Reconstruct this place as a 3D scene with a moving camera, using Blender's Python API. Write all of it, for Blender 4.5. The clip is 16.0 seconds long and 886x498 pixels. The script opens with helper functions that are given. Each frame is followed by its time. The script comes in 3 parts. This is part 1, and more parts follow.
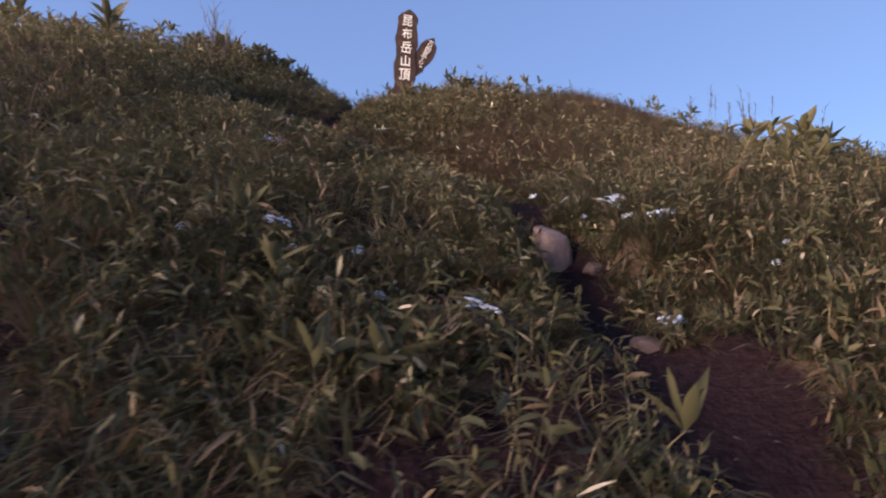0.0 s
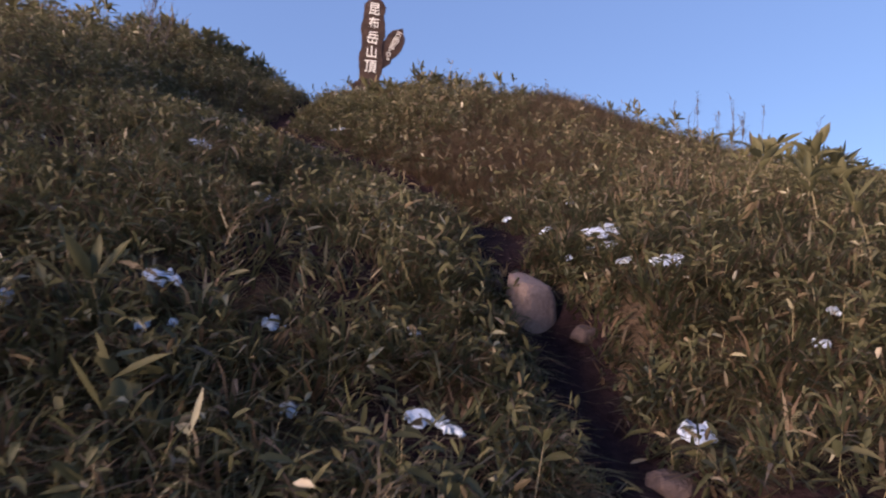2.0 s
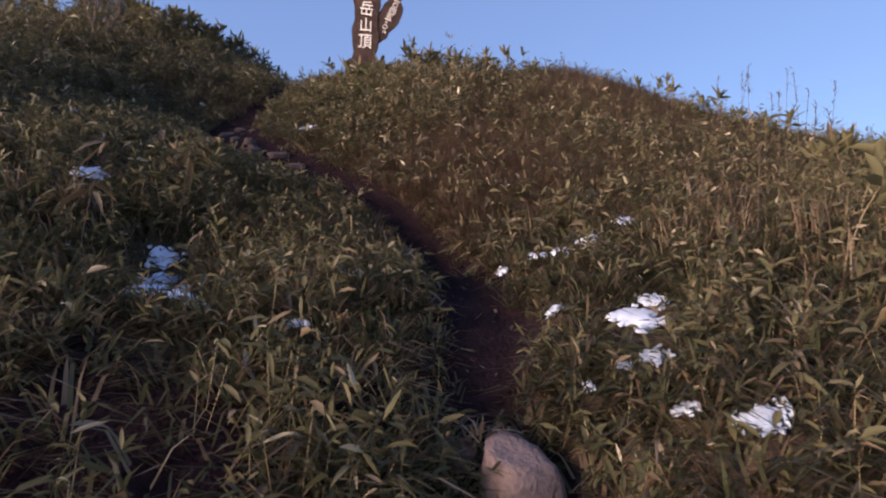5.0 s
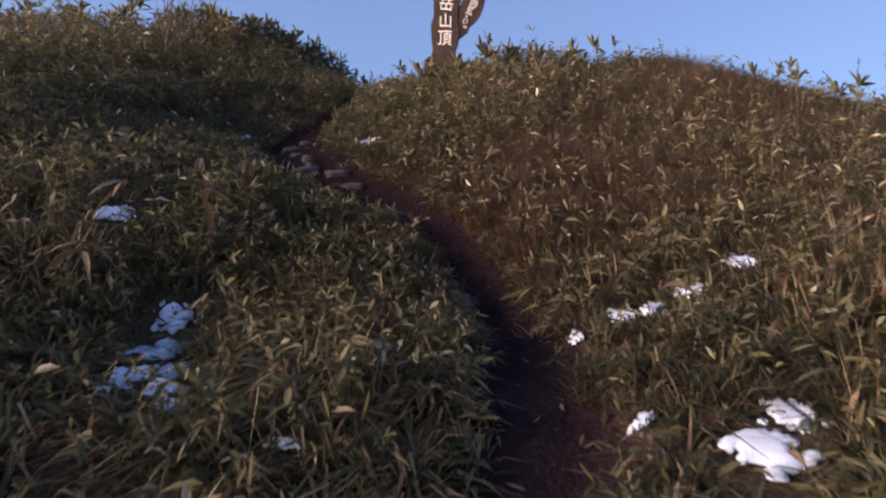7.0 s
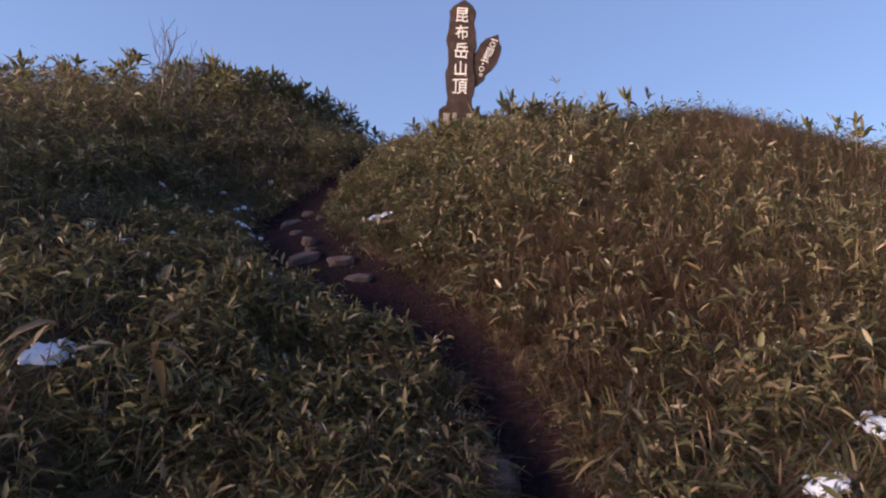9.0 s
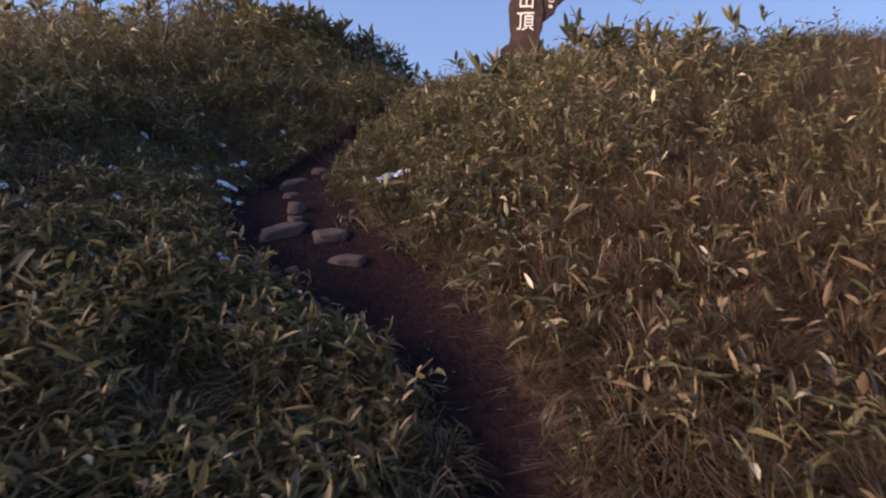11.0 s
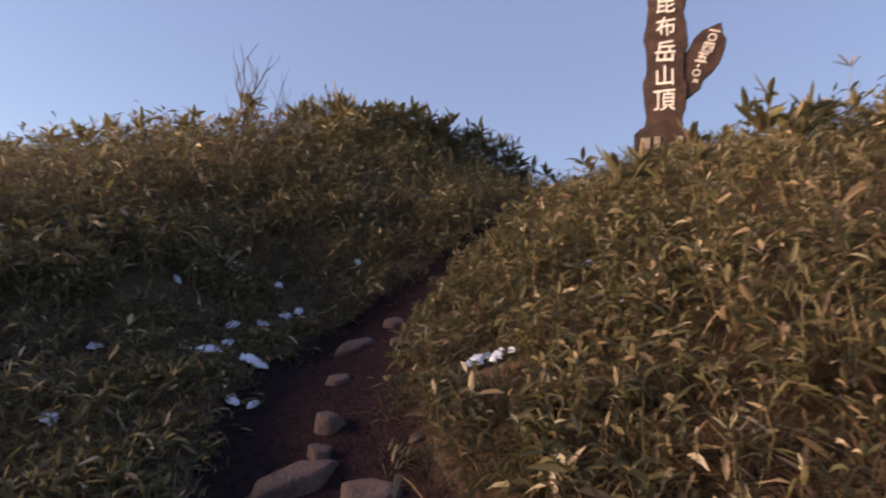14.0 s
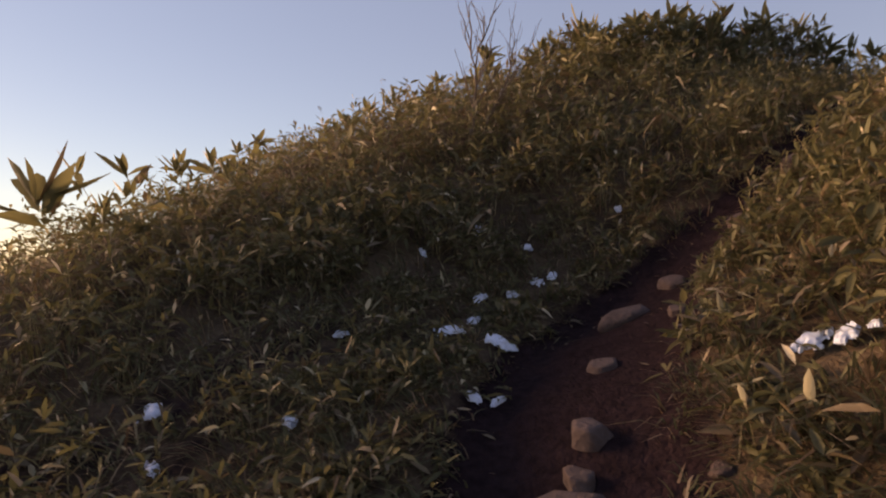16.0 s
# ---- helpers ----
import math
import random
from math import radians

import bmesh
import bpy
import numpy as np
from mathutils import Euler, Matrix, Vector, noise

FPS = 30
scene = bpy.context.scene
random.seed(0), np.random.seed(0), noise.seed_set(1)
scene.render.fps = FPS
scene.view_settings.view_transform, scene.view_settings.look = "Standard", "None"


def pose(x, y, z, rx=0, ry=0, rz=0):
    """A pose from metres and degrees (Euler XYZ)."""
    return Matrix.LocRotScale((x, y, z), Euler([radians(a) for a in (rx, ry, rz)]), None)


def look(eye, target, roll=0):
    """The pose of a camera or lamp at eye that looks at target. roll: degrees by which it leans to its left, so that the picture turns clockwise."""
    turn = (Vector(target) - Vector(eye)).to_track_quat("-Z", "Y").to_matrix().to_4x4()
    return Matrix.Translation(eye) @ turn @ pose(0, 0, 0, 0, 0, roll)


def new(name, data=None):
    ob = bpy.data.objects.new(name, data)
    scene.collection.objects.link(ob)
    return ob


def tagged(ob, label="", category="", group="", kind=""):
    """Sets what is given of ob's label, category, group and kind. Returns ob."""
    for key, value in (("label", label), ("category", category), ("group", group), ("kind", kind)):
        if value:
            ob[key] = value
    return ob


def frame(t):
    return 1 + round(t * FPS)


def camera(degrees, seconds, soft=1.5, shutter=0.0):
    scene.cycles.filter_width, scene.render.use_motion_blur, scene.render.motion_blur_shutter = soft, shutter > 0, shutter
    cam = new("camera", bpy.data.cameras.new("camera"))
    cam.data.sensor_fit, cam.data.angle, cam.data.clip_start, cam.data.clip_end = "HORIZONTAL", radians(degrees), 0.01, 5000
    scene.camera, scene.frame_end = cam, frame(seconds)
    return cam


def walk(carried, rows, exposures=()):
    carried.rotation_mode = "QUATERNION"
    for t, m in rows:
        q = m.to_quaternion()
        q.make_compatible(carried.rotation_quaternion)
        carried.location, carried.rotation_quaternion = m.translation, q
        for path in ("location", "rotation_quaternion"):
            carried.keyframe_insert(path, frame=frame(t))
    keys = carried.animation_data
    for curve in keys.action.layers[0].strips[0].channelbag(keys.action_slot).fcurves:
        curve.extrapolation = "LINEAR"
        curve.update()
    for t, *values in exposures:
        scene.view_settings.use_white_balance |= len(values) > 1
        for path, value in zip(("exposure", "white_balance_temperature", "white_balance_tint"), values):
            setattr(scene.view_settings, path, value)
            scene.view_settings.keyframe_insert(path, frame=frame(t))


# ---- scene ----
import collections

cam = camera(74.5, 16.0, soft=2.1, shutter=0.5)
PATH = [
    (0, (0.119, -0.02, 1.534), (0.09, 1.968, 1.75), 3.0),
    (0.5, (0.34, 0.118, 1.629), (0.298, 2.107, 1.837), 3.3),
    (1, (0.289, 0.208, 1.684), (0.209, 2.196, 1.879), 3.6),
    (1.5, (0.186, 0.574, 1.687), (0.142, 2.564, 1.882), 3.5),
    (2, (0.183, 0.793, 1.961), (0.261, 2.782, 2.155), 3.6),
    (2.5, (0.388, 0.967, 1.994), (0.518, 2.956, 2.159), 3.7),
    (3, (0.588, 1.14, 2.222), (0.633, 3.136, 2.351), 3.4),
    (3.5, (0.535, 1.308, 2.308), (0.484, 3.305, 2.414), 3.2),
    (4, (0.499, 1.813, 2.363), (0.461, 3.811, 2.443), 3.3),
    (4.5, (0.462, 1.997, 2.647), (0.478, 3.995, 2.72), 2.5),
    (4.7, (0.488, 2.046, 2.67), (0.512, 4.044, 2.756), 2.3),
    (6.8, (0.572, 2.684, 3.048), (0.286, 4.663, 3.087), 2.5),
    (7, (0.679, 2.806, 3.068), (0.375, 4.782, 3.109), 2.4),
    (7.5, (0.684, 2.949, 3.317), (0.29, 4.909, 3.383), 2.3),
    (8, (0.482, 3.204, 3.2), (0.03, 5.15, 3.29), 2.2),
    (8.5, (0.366, 3.498, 3.487), (-0.036, 5.453, 3.617), 2.1),
    (9, (0.454, 3.602, 3.622), (0.104, 5.565, 3.777), 2.1),
    (9.2, (0.454, 3.632, 3.678), (0.1, 5.595, 3.826), 2.0),
    (11.3, (0.542, 5.087, 3.915), (-0.084, 6.986, 3.896), 3.7),
    (11.5, (0.524, 5.146, 4.071), (-0.114, 7.042, 4.055), 4.0),
    (12, (0.383, 5.406, 4.064), (-0.275, 7.294, 4.086), 4.1),
    (12.5, (0.237, 5.717, 4.289), (-0.452, 7.591, 4.404), 4.1),
    (13, (0.209, 6.105, 4.345), (-0.54, 7.946, 4.565), 4.0),
    (13.5, (0.124, 6.314, 4.519), (-0.716, 8.11, 4.778), 3.9),
    (14, (0.026, 6.441, 4.499), (-0.964, 8.163, 4.736), 3.5),
    (14.5, (0.055, 6.637, 4.589), (-1.161, 8.211, 4.801), 2.3),
    (15, (-0.068, 6.721, 4.598), (-1.508, 8.098, 4.777), 0.6),
    (15.5, (-0.283, 6.795, 4.616), (-1.867, 8.011, 4.726), -0.7),
    (16, (-0.32, 7.01, 4.587), (-1.98, 8.124, 4.634), -1.7),
]
walk(cam, [(t, look(eye, target, roll)) for t, eye, target, roll in PATH], exposures=[(0, 1.59, 6800, 27), (4.5, 1.58, 6880, 27), (9, 1.60, 7200, 27), (12.5, 1.79, 7700, 28), (14.5, 1.70, 9700, 31), (16, 1.62, 11800, 33)])

# ---- world and sun: dusk, the sun low on the left-hand side ----
SUN_YAW, SUN_ELEV = 118.0, 5.5          # degrees left of straight ahead, degrees above the horizon
world = bpy.data.worlds.new("dusk_sky")
scene.world = world
world.use_nodes = True
wn = world.node_tree
sky = wn.nodes.new("ShaderNodeTexSky")
sky.sky_type, sky.sun_disc = "NISHITA", False
sky.sun_elevation, sky.sun_rotation = radians(SUN_ELEV), radians(-SUN_YAW)
sky.altitude, sky.air_density, sky.dust_density, sky.ozone_density = 1000, 1.0, 0.2, 2.5
background = wn.nodes["Background"]
background.inputs["Strength"].default_value = 0.144
haze = wn.nodes.new("ShaderNodeMix")                 # thin even haze over the whole dome
haze.data_type = "RGBA"
haze.inputs[0].default_value = 0.55
haze.inputs[7].default_value = (0.49, 0.84, 1.76, 1)
wn.links.new(sky.outputs["Color"], haze.inputs[6])
wn.links.new(haze.outputs[2], background.inputs["Color"])
lamp = bpy.data.lights.new("sun", "SUN")
lamp.energy, lamp.angle, lamp.color = 4.75, radians(40), (1.0, 0.83, 0.65)
sun = new("sun", lamp)
sun_dir = Vector((-math.sin(radians(SUN_YAW)) * math.cos(radians(SUN_ELEV)),
                  math.cos(radians(SUN_YAW)) * math.cos(radians(SUN_ELEV)), math.sin(radians(SUN_ELEV))))
sun.matrix_world = look(sun_dir * 60 + Vector((0, 8, 5)), (0, 8, 5))


# ---- materials ----
def material(name, stops, rough=0.8, scale=8.0, fine=60.0, bump=0.3, spread=0.25, source="noise", translucent=0.0, spec=0.3):
    """A surface whose colour runs through the stops by noise, by island or by object, with fine grain and relief."""
    m = bpy.data.materials.new(name)
    m.use_nodes = True
    n, l = m.node_tree.nodes, m.node_tree.links
    b = n["Principled BSDF"]
    geo = n.new("ShaderNodeNewGeometry")
    coarse, grain = n.new("ShaderNodeTexNoise"), n.new("ShaderNodeTexNoise")
    coarse.inputs["Scale"].default_value, coarse.inputs["Detail"].default_value = scale, 5
    grain.inputs["Scale"].default_value, grain.inputs["Detail"].default_value = fine, 4
    for tex in (coarse, grain):
        l.new(geo.outputs["Position"], tex.inputs["Vector"])
    ramp = n.new("ShaderNodeValToRGB")
    while len(ramp.color_ramp.elements) < len(stops):
        ramp.color_ramp.elements.new(0.5)
    for e, (p, c) in zip(ramp.color_ramp.elements, stops):
        e.position, e.color = p, (*c, 1)
    mix = n.new("ShaderNodeMath")
    mix.operation = "MULTIPLY_ADD"
    if source == "island":
        l.new(geo.outputs["Random Per Island"], mix.inputs[2])
    elif source == "object":
        info = n.new("ShaderNodeObjectInfo")
        l.new(info.outputs["Random"], mix.inputs[2])
    else:
        l.new(coarse.outputs["Fac"], mix.inputs[2])
    centred = n.new("ShaderNodeMath")
    centred.operation = "SUBTRACT"
    centred.inputs[1].default_value = 0.5
    l.new((coarse if source != "noise" else grain).outputs["Fac"], centred.inputs[0])
    l.new(centred.outputs[0], mix.inputs[0])
    mix.inputs[1].default_value = spread
    l.new(mix.outputs[0], ramp.inputs["Fac"])
    l.new(ramp.outputs["Color"], b.inputs["Base Color"])
    b.inputs["Roughness"].default_value = rough
    b.inputs["Specular IOR Level"].default_value = spec
    if bump:
        relief = n.new("ShaderNodeBump")
        relief.inputs["Strength"].default_value, relief.inputs["Distance"].default_value = bump, 0.02
        l.new(grain.outputs["Fac"], relief.inputs["Height"])
        l.new(relief.outputs["Normal"], b.inputs["Normal"])
    if translucent:
        t, blend = n.new("ShaderNodeBsdfTranslucent"), n.new("ShaderNodeMixShader")
        l.new(ramp.outputs["Color"], t.inputs["Color"])
        blend.inputs[0].default_value = translucent
        l.new(b.outputs[0], blend.inputs[1])
        l.new(t.outputs[0], blend.inputs[2])
        l.new(blend.outputs[0], n["Material Output"].inputs["Surface"])
    return m


def ground_material():
    """Matted brown turf, worn to bare dark soil where the mesh's 'worn' attribute says so."""
    m = material("turf", [(0.3, (0.050, 0.034, 0.026)), (0.55, (0.082, 0.056, 0.039)), (0.8, (0.120, 0.087, 0.056))], 1.0, 3, 45, 0.9, 0.6, spec=0.05)
    n, l = m.node_tree.nodes, m.node_tree.links
    geo, worn = n.new("ShaderNodeNewGeometry"), n.new("ShaderNodeAttribute")
    worn.attribute_name = "worn"
    crumbs, ragged = n.new("ShaderNodeTexNoise"), n.new("ShaderNodeTexNoise")
    crumbs.inputs["Scale"].default_value, crumbs.inputs["Detail"].default_value = 26, 6
    ragged.inputs["Scale"].default_value, ragged.inputs["Detail"].default_value = 11, 4
    soil = n.new("ShaderNodeValToRGB")
    soil.color_ramp.elements[0].position, soil.color_ramp.elements[0].color = 0.3, (0.0125, 0.0068, 0.0080, 1)
    soil.color_ramp.elements[1].position, soil.color_ramp.elements[1].color = 0.8, (0.032, 0.0185, 0.021, 1)
    push, edge, mix = n.new("ShaderNodeMath"), n.new("ShaderNodeMapRange"), n.new("ShaderNodeMix")
    push.operation = "MULTIPLY_ADD"
    push.inputs[1].default_value = 0.9
    edge.inputs["From Min"].default_value, edge.inputs["From Max"].default_value = 0.85, 1.1
    mix.data_type = "RGBA"
    for tex in (crumbs, ragged):
        l.new(geo.outputs["Position"], tex.inputs["Vector"])
    l.new(crumbs.outputs["Fac"], soil.inputs["Fac"])
    l.new(ragged.outputs["Fac"], push.inputs[0])
    l.new(worn.outputs["Fac"], push.inputs[2])
    l.new(push.outputs[0], edge.inputs["Value"])
    l.new(edge.outputs["Result"], mix.inputs[0])
    ramp = [q for q in n if q.bl_idname == "ShaderNodeValToRGB" and q is not soil and q != soil][0]
    l.new(ramp.outputs["Color"], mix.inputs[6])
    l.new(soil.outputs["Color"], mix.inputs[7])
    l.new(mix.outputs[2], n["Principled BSDF"].inputs["Base Color"])
    return m


TURF = ground_material()
LEAF = material("bamboo_leaf", [(0.0, (0.076, 0.077, 0.040)), (0.5, (0.107, 0.100, 0.049)), (0.86, (0.144, 0.126, 0.064)), (0.95, (0.18, 0.16, 0.09)), (1.0, (0.42, 0.37, 0.25))],
                0.6, 1.3, 90, 0.15, 0.3, "island", 0.4, 0.25)
DRY = material("dry_leaf", [(0.0, (0.095, 0.066, 0.040)), (0.65, (0.155, 0.112, 0.067)), (0.9, (0.24, 0.18, 0.115)), (1.0, (0.50, 0.43, 0.32))], 0.6, 2, 80, 0.2, 0.3, "island", 0.2, 0.4)
GRASS = material("grass", [(0.0, (0.078, 0.086, 0.047)), (0.5, (0.100, 0.102, 0.054)), (0.85, (0.130, 0.122, 0.066)), (0.95, (0.17, 0.15, 0.087)), (1.0, (0.28, 0.24, 0.16))], 0.65, 0.8, 90, 0.0, 0.6, "island", 0.4, 0.25)
STRAW = material("straw", [(0.0, (0.105, 0.068, 0.044)), (0.5, (0.190, 0.125, 0.082)), (0.85, (0.26, 0.18, 0.122)), (1.0, (0.38, 0.29, 0.20))], 0.7, 1.0, 90, 0.0, 0.5, "island", 0.4, 0.25)
STEM = material("culm", [(0.0, (0.10, 0.085, 0.045)), (1.0, (0.30, 0.24, 0.14))], 0.6, 3, 60, 0.0, 0.3, "island")
STONE = material("stone", [(0.3, (0.056, 0.038, 0.036)), (0.5, (0.084, 0.057, 0.054)), (0.75, (0.112, 0.078, 0.073))], 0.9, 6, 55, 0.6, 0.6)
TAN_STONE = material("tan_stone", [(0.3, (0.15, 0.098, 0.086)), (0.5, (0.215, 0.145, 0.126)), (0.75, (0.28, 0.195, 0.17))], 0.9, 5, 55, 0.6, 0.7)
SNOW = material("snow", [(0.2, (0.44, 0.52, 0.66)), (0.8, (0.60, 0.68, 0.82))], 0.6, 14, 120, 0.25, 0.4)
BOARD = material("dark_board", [(0.25, (0.022, 0.012, 0.009)), (0.5, (0.045, 0.024, 0.017)), (0.8, (0.085, 0.048, 0.034))], 0.6, 7, 60, 0.4, 0.7)
PAINT = material("white_paint", [(0.2, (0.62, 0.58, 0.52)), (0.7, (0.82, 0.80, 0.76))], 0.6, 20, 120, 0.1, 0.4)
PLAQUE = material("plaque", [(0.2, (0.16, 0.13, 0.10)), (0.7, (0.36, 0.31, 0.25))], 0.7, 20, 120, 0.1, 0.4)
BARK = material("bark", [(0.2, (0.045, 0.032, 0.027)), (0.8, (0.12, 0.09, 0.075))], 0.9, 12, 90, 0.4, 0.5)

# ---- the lie of the land ----
HUMMOCKS = [(2.4, 11.4, 1.8, 0.49), (-6.7, 10.0, 1.8, 0.79), (-8.1, 4.4, 2.6, 0.73), (-5.3, 12.8, 1.2, 0.55), (5.2, 4.4, 1.8, 0.52),
            (-7.4, 17.7, 1.8, -1.53), (-0.4, 0.2, 1.2, -0.49), (0.3, 6.5, 1.2, -0.39), (-2.5, 9.3, 0.8, -0.5), (3.1, 17.0, 1.2, -1.17),
            (-3.2, 16.3, 0.8, -0.82), (-2.5, 13.5, 0.8, -0.5)]
HOLLOWS = [(0.3, 17.0, 0.8, -1.14), (8.7, 15.6, 1.8, -1.15), (-7.4, -1.2, 1.8, 0.58), (0.3, 10.7, 0.8, 0.27), (-9.5, 11.4, 1.2, 0.32),
           (-4.6, 6.5, 1.2, 0.21), (5.9, 0.2, 1.2, 0.32), (0.3, 3.0, 0.8, -0.21), (-1.1, 7.9, 0.8, -0.2), (-13.0, 3.7, 1.8, -0.8),
           (-12.3, 17.0, 1.8, -1.81), (-5.3, 16.3, 0.8, -0.57), (-2.75, 14.5, 0.7, -0.38),
           (-3.75, 13.95, 0.55, 0.18), (2.7, 12.3, 0.6, 0.16), (-4.9, 6.8, 1.0, 0.32), (0.86, 3.85, 0.34, -0.2), (-1.05, 5.45, 0.5, -0.1),
           (-2.0, 8.8, 0.7, 0.14), (1.35, 3.15, 0.35, -0.2), (-1.05, 5.25, 0.35, -0.13), (1.45, 3.88, 0.28, 0.1), (0.19, 6.3, 0.3, -0.1)]
SHADE_KNOLLS = [(-8.6, 1.6, 1.8, 1.0), (-7.6, -1.6, 2.0, 1.2), (-6.2, -4.2, 1.8, 1.1)]        # unseen rises added out of view, to shade the lower slope
TRAIL = [(1.0, -3.0, 0.2), (0.85, -1.0, 0.2), (0.9, 0.4, 0.2), (0.98, 1.4, 0.14), (1.08, 1.8, 0.25), (1.14, 2.1, 0.23), (0.93, 2.65, 0.18), (0.84, 3.2, 0.18), (0.97, 3.75, 0.15), (0.68, 4.3, 0.12), (0.74, 4.75, 0.24),
         (0.70, 5.4, 0.23), (0.54, 6.05, 0.16), (0.42, 6.5, 0.15), (0.09, 7.05, 0.15), (-0.25, 7.45, 0.2), (-0.62, 7.74, 0.28), (-0.98, 7.86, 0.32), (-1.35, 8.05, 0.35), (-1.75, 8.45, 0.37), (-2.05, 8.95, 0.38), (-2.23, 9.4, 0.28), (-2.2, 10.0, 0.2), (-2.05, 10.6, 0.13),
         (-2.0, 11.6, 0.06), (-2.3, 13.0, 0.04), (-2.7, 14.4, 0.04), (-3.0, 16.0, 0.04)]


# patches of old snow: x, y, length, width
SNOW_LOW = [(1.24, 2.93, 0.18, 0.26), (-0.20, 2.73, 0.08, 0.07), (0.22, 2.77, 0.13, 0.10), (0.32, 2.75, 0.10, 0.06), (-0.90, 3.29, 0.20, 0.16), (-0.79, 2.94, 0.06, 0.06), (1.46, 3.93, 0.04, 0.08), (2.10, 3.40, 0.06, 0.09),
            (1.90, 3.22, 0.07, 0.07), (-1.24, 2.87, 0.08, 0.15), (-0.39, 3.19, 0.09, 0.09), (-0.71, 3.01, 0.05, 0.04), (1.39, 4.42, 0.15, 0.15), (1.25, 4.38, 0.10, 0.06), (1.09, 4.30, 0.06, 0.06), (1.35, 4.06, 0.11, 0.08),
            (1.53, 3.94, 0.20, 0.13), (1.62, 3.96, 0.07, 0.12), (0.18, 3.32, 0.07, 0.06), (1.43, 5.78, 0.05, 0.08)]
SNOW_MID = [(-1.85, 6.02, 0.29, 0.26), (-1.10, 5.54, 0.30, 0.30), (-1.00, 5.30, 0.26, 0.32), (-0.86, 4.94, 0.16, 0.36), (-0.68, 4.83, 0.22, 0.20), (-0.76, 5.04, 0.14, 0.36), (-0.56, 4.70, 0.13, 0.12), (0.01, 5.38, 0.14, 0.11),
            (1.14, 5.87, 0.22, 0.24), (1.30, 5.92, 0.18, 0.22), (1.51, 6.05, 0.22, 0.13), (1.86, 6.38, 0.20, 0.26), (0.90, 5.69, 0.09, 0.14), (1.07, 4.90, 0.12, 0.08), (1.42, 4.74, 0.36, 0.30), (1.54, 4.94, 0.18, 0.26),
            (-0.08, 4.59, 0.13, 0.06), (-0.83, 4.77, 0.10, 0.15)]
SNOW_HIGH = [(-1.49, 7.53, 0.15, 0.12), (-2.43, 7.73, 0.12, 0.10), (-2.72, 8.80, 0.10, 0.14), (-2.37, 8.74, 0.06, 0.10), (-0.79, 8.79, 0.07, 0.07), (-0.91, 9.76, 0.15, 0.08), (-0.62, 9.27, 0.09, 0.08), (-2.66, 8.61, 0.15, 0.22),
             (-2.42, 8.71, 0.17, 0.18), (-2.95, 9.01, 0.11, 0.15), (-2.84, 9.16, 0.11, 0.10), (-2.85, 9.36, 0.11, 0.10), (-2.82, 9.46, 0.10, 0.10), (-2.10, 8.32, 0.08, 0.11), (-2.05, 8.40, 0.04, 0.12), (-2.86, 10.12, 0.08, 0.08),
             (-2.85, 7.32, 0.15, 0.15), (-2.52, 7.28, 0.11, 0.07), (-2.93, 8.16, 0.05, 0.14), (-3.49, 9.42, 0.12, 0.14), (-3.14, 9.57, 0.08, 0.08), (-3.49, 8.98, 0.10, 0.06), (-1.16, 8.87, 0.12, 0.17), (-1.07, 8.90, 0.11, 0.12),
             (-1.01, 8.93, 0.06, 0.04)]
SNOWFIELDS = SNOW_LOW + SNOW_MID + [(x, y, a * 0.85, b * 0.75) for x, y, a, b in SNOW_HIGH]


def pressed(x, y):
    """How freely plants stand, 0 where snow has pressed them down, 1 clear of it."""
    free = np.ones(np.shape(x))
    for sx, sy, a, b in SNOWFIELDS:
        r = np.hypot((x - sx) / (a * 0.5 + 0.02), (y - sy + 0.02) / (b * 0.45 + 0.05))
        free = np.minimum(free, smooth(0.8, 1.35, r))
    return free


def bare(x, y):
    """Thin places in the sward where the dark soil shows, 0 to 1."""
    k = smooth(0.05, 0.5, wobble(x, y, 2.4, 1.3) + 0.3 * wobble(x, y, 6.0, 0.5))
    k = k * smooth(-5.5, -3.5, x) * (1 - smooth(2.0, 3.5, x)) * smooth(0.0, 0.8, y)
    return k * np.clip(1 - smooth(3.6, 6.0, y) + 0.7 * smooth(-0.6, -1.6, x) * (1 - smooth(9.0, 10.5, y)), 0, 1)


def trail_distance(x, y):
    """Metres outside the trail's worn strip, negative within it."""
    best = np.full(np.shape(x), 1e9)
    for (ax, ay, aw), (bx, by, bw) in zip(TRAIL, TRAIL[1:]):
        ux, uy = bx - ax, by - ay
        k = np.clip(((x - ax) * ux + (y - ay) * uy) / (ux * ux + uy * uy), 0, 1)
        best = np.minimum(best, np.hypot(x - ax - k * ux, y - ay - k * uy) - aw - k * (bw - aw))
    return best


def smooth(a, b, v):
    k = np.clip((v - a) / (b - a), 0, 1)
    return k * k * (3 - 2 * k)


def wobble(x, y, f, s=0.0):
    """Cheap rolling noise between -1 and 1."""
    return (np.sin(f * x + 1.3 * np.sin(f * 0.7 * y + s) + s) + np.sin(f * 1.1 * y + 1.7 * np.sin(f * 0.6 * x + 2 * s) + 2.1 * s)
            + 0.6 * np.sin(f * 2.3 * (x + 0.6 * y) + 3 * s) + 0.6 * np.sin(f * 2.1 * (y - 0.7 * x) + 5 * s)) / 3.2


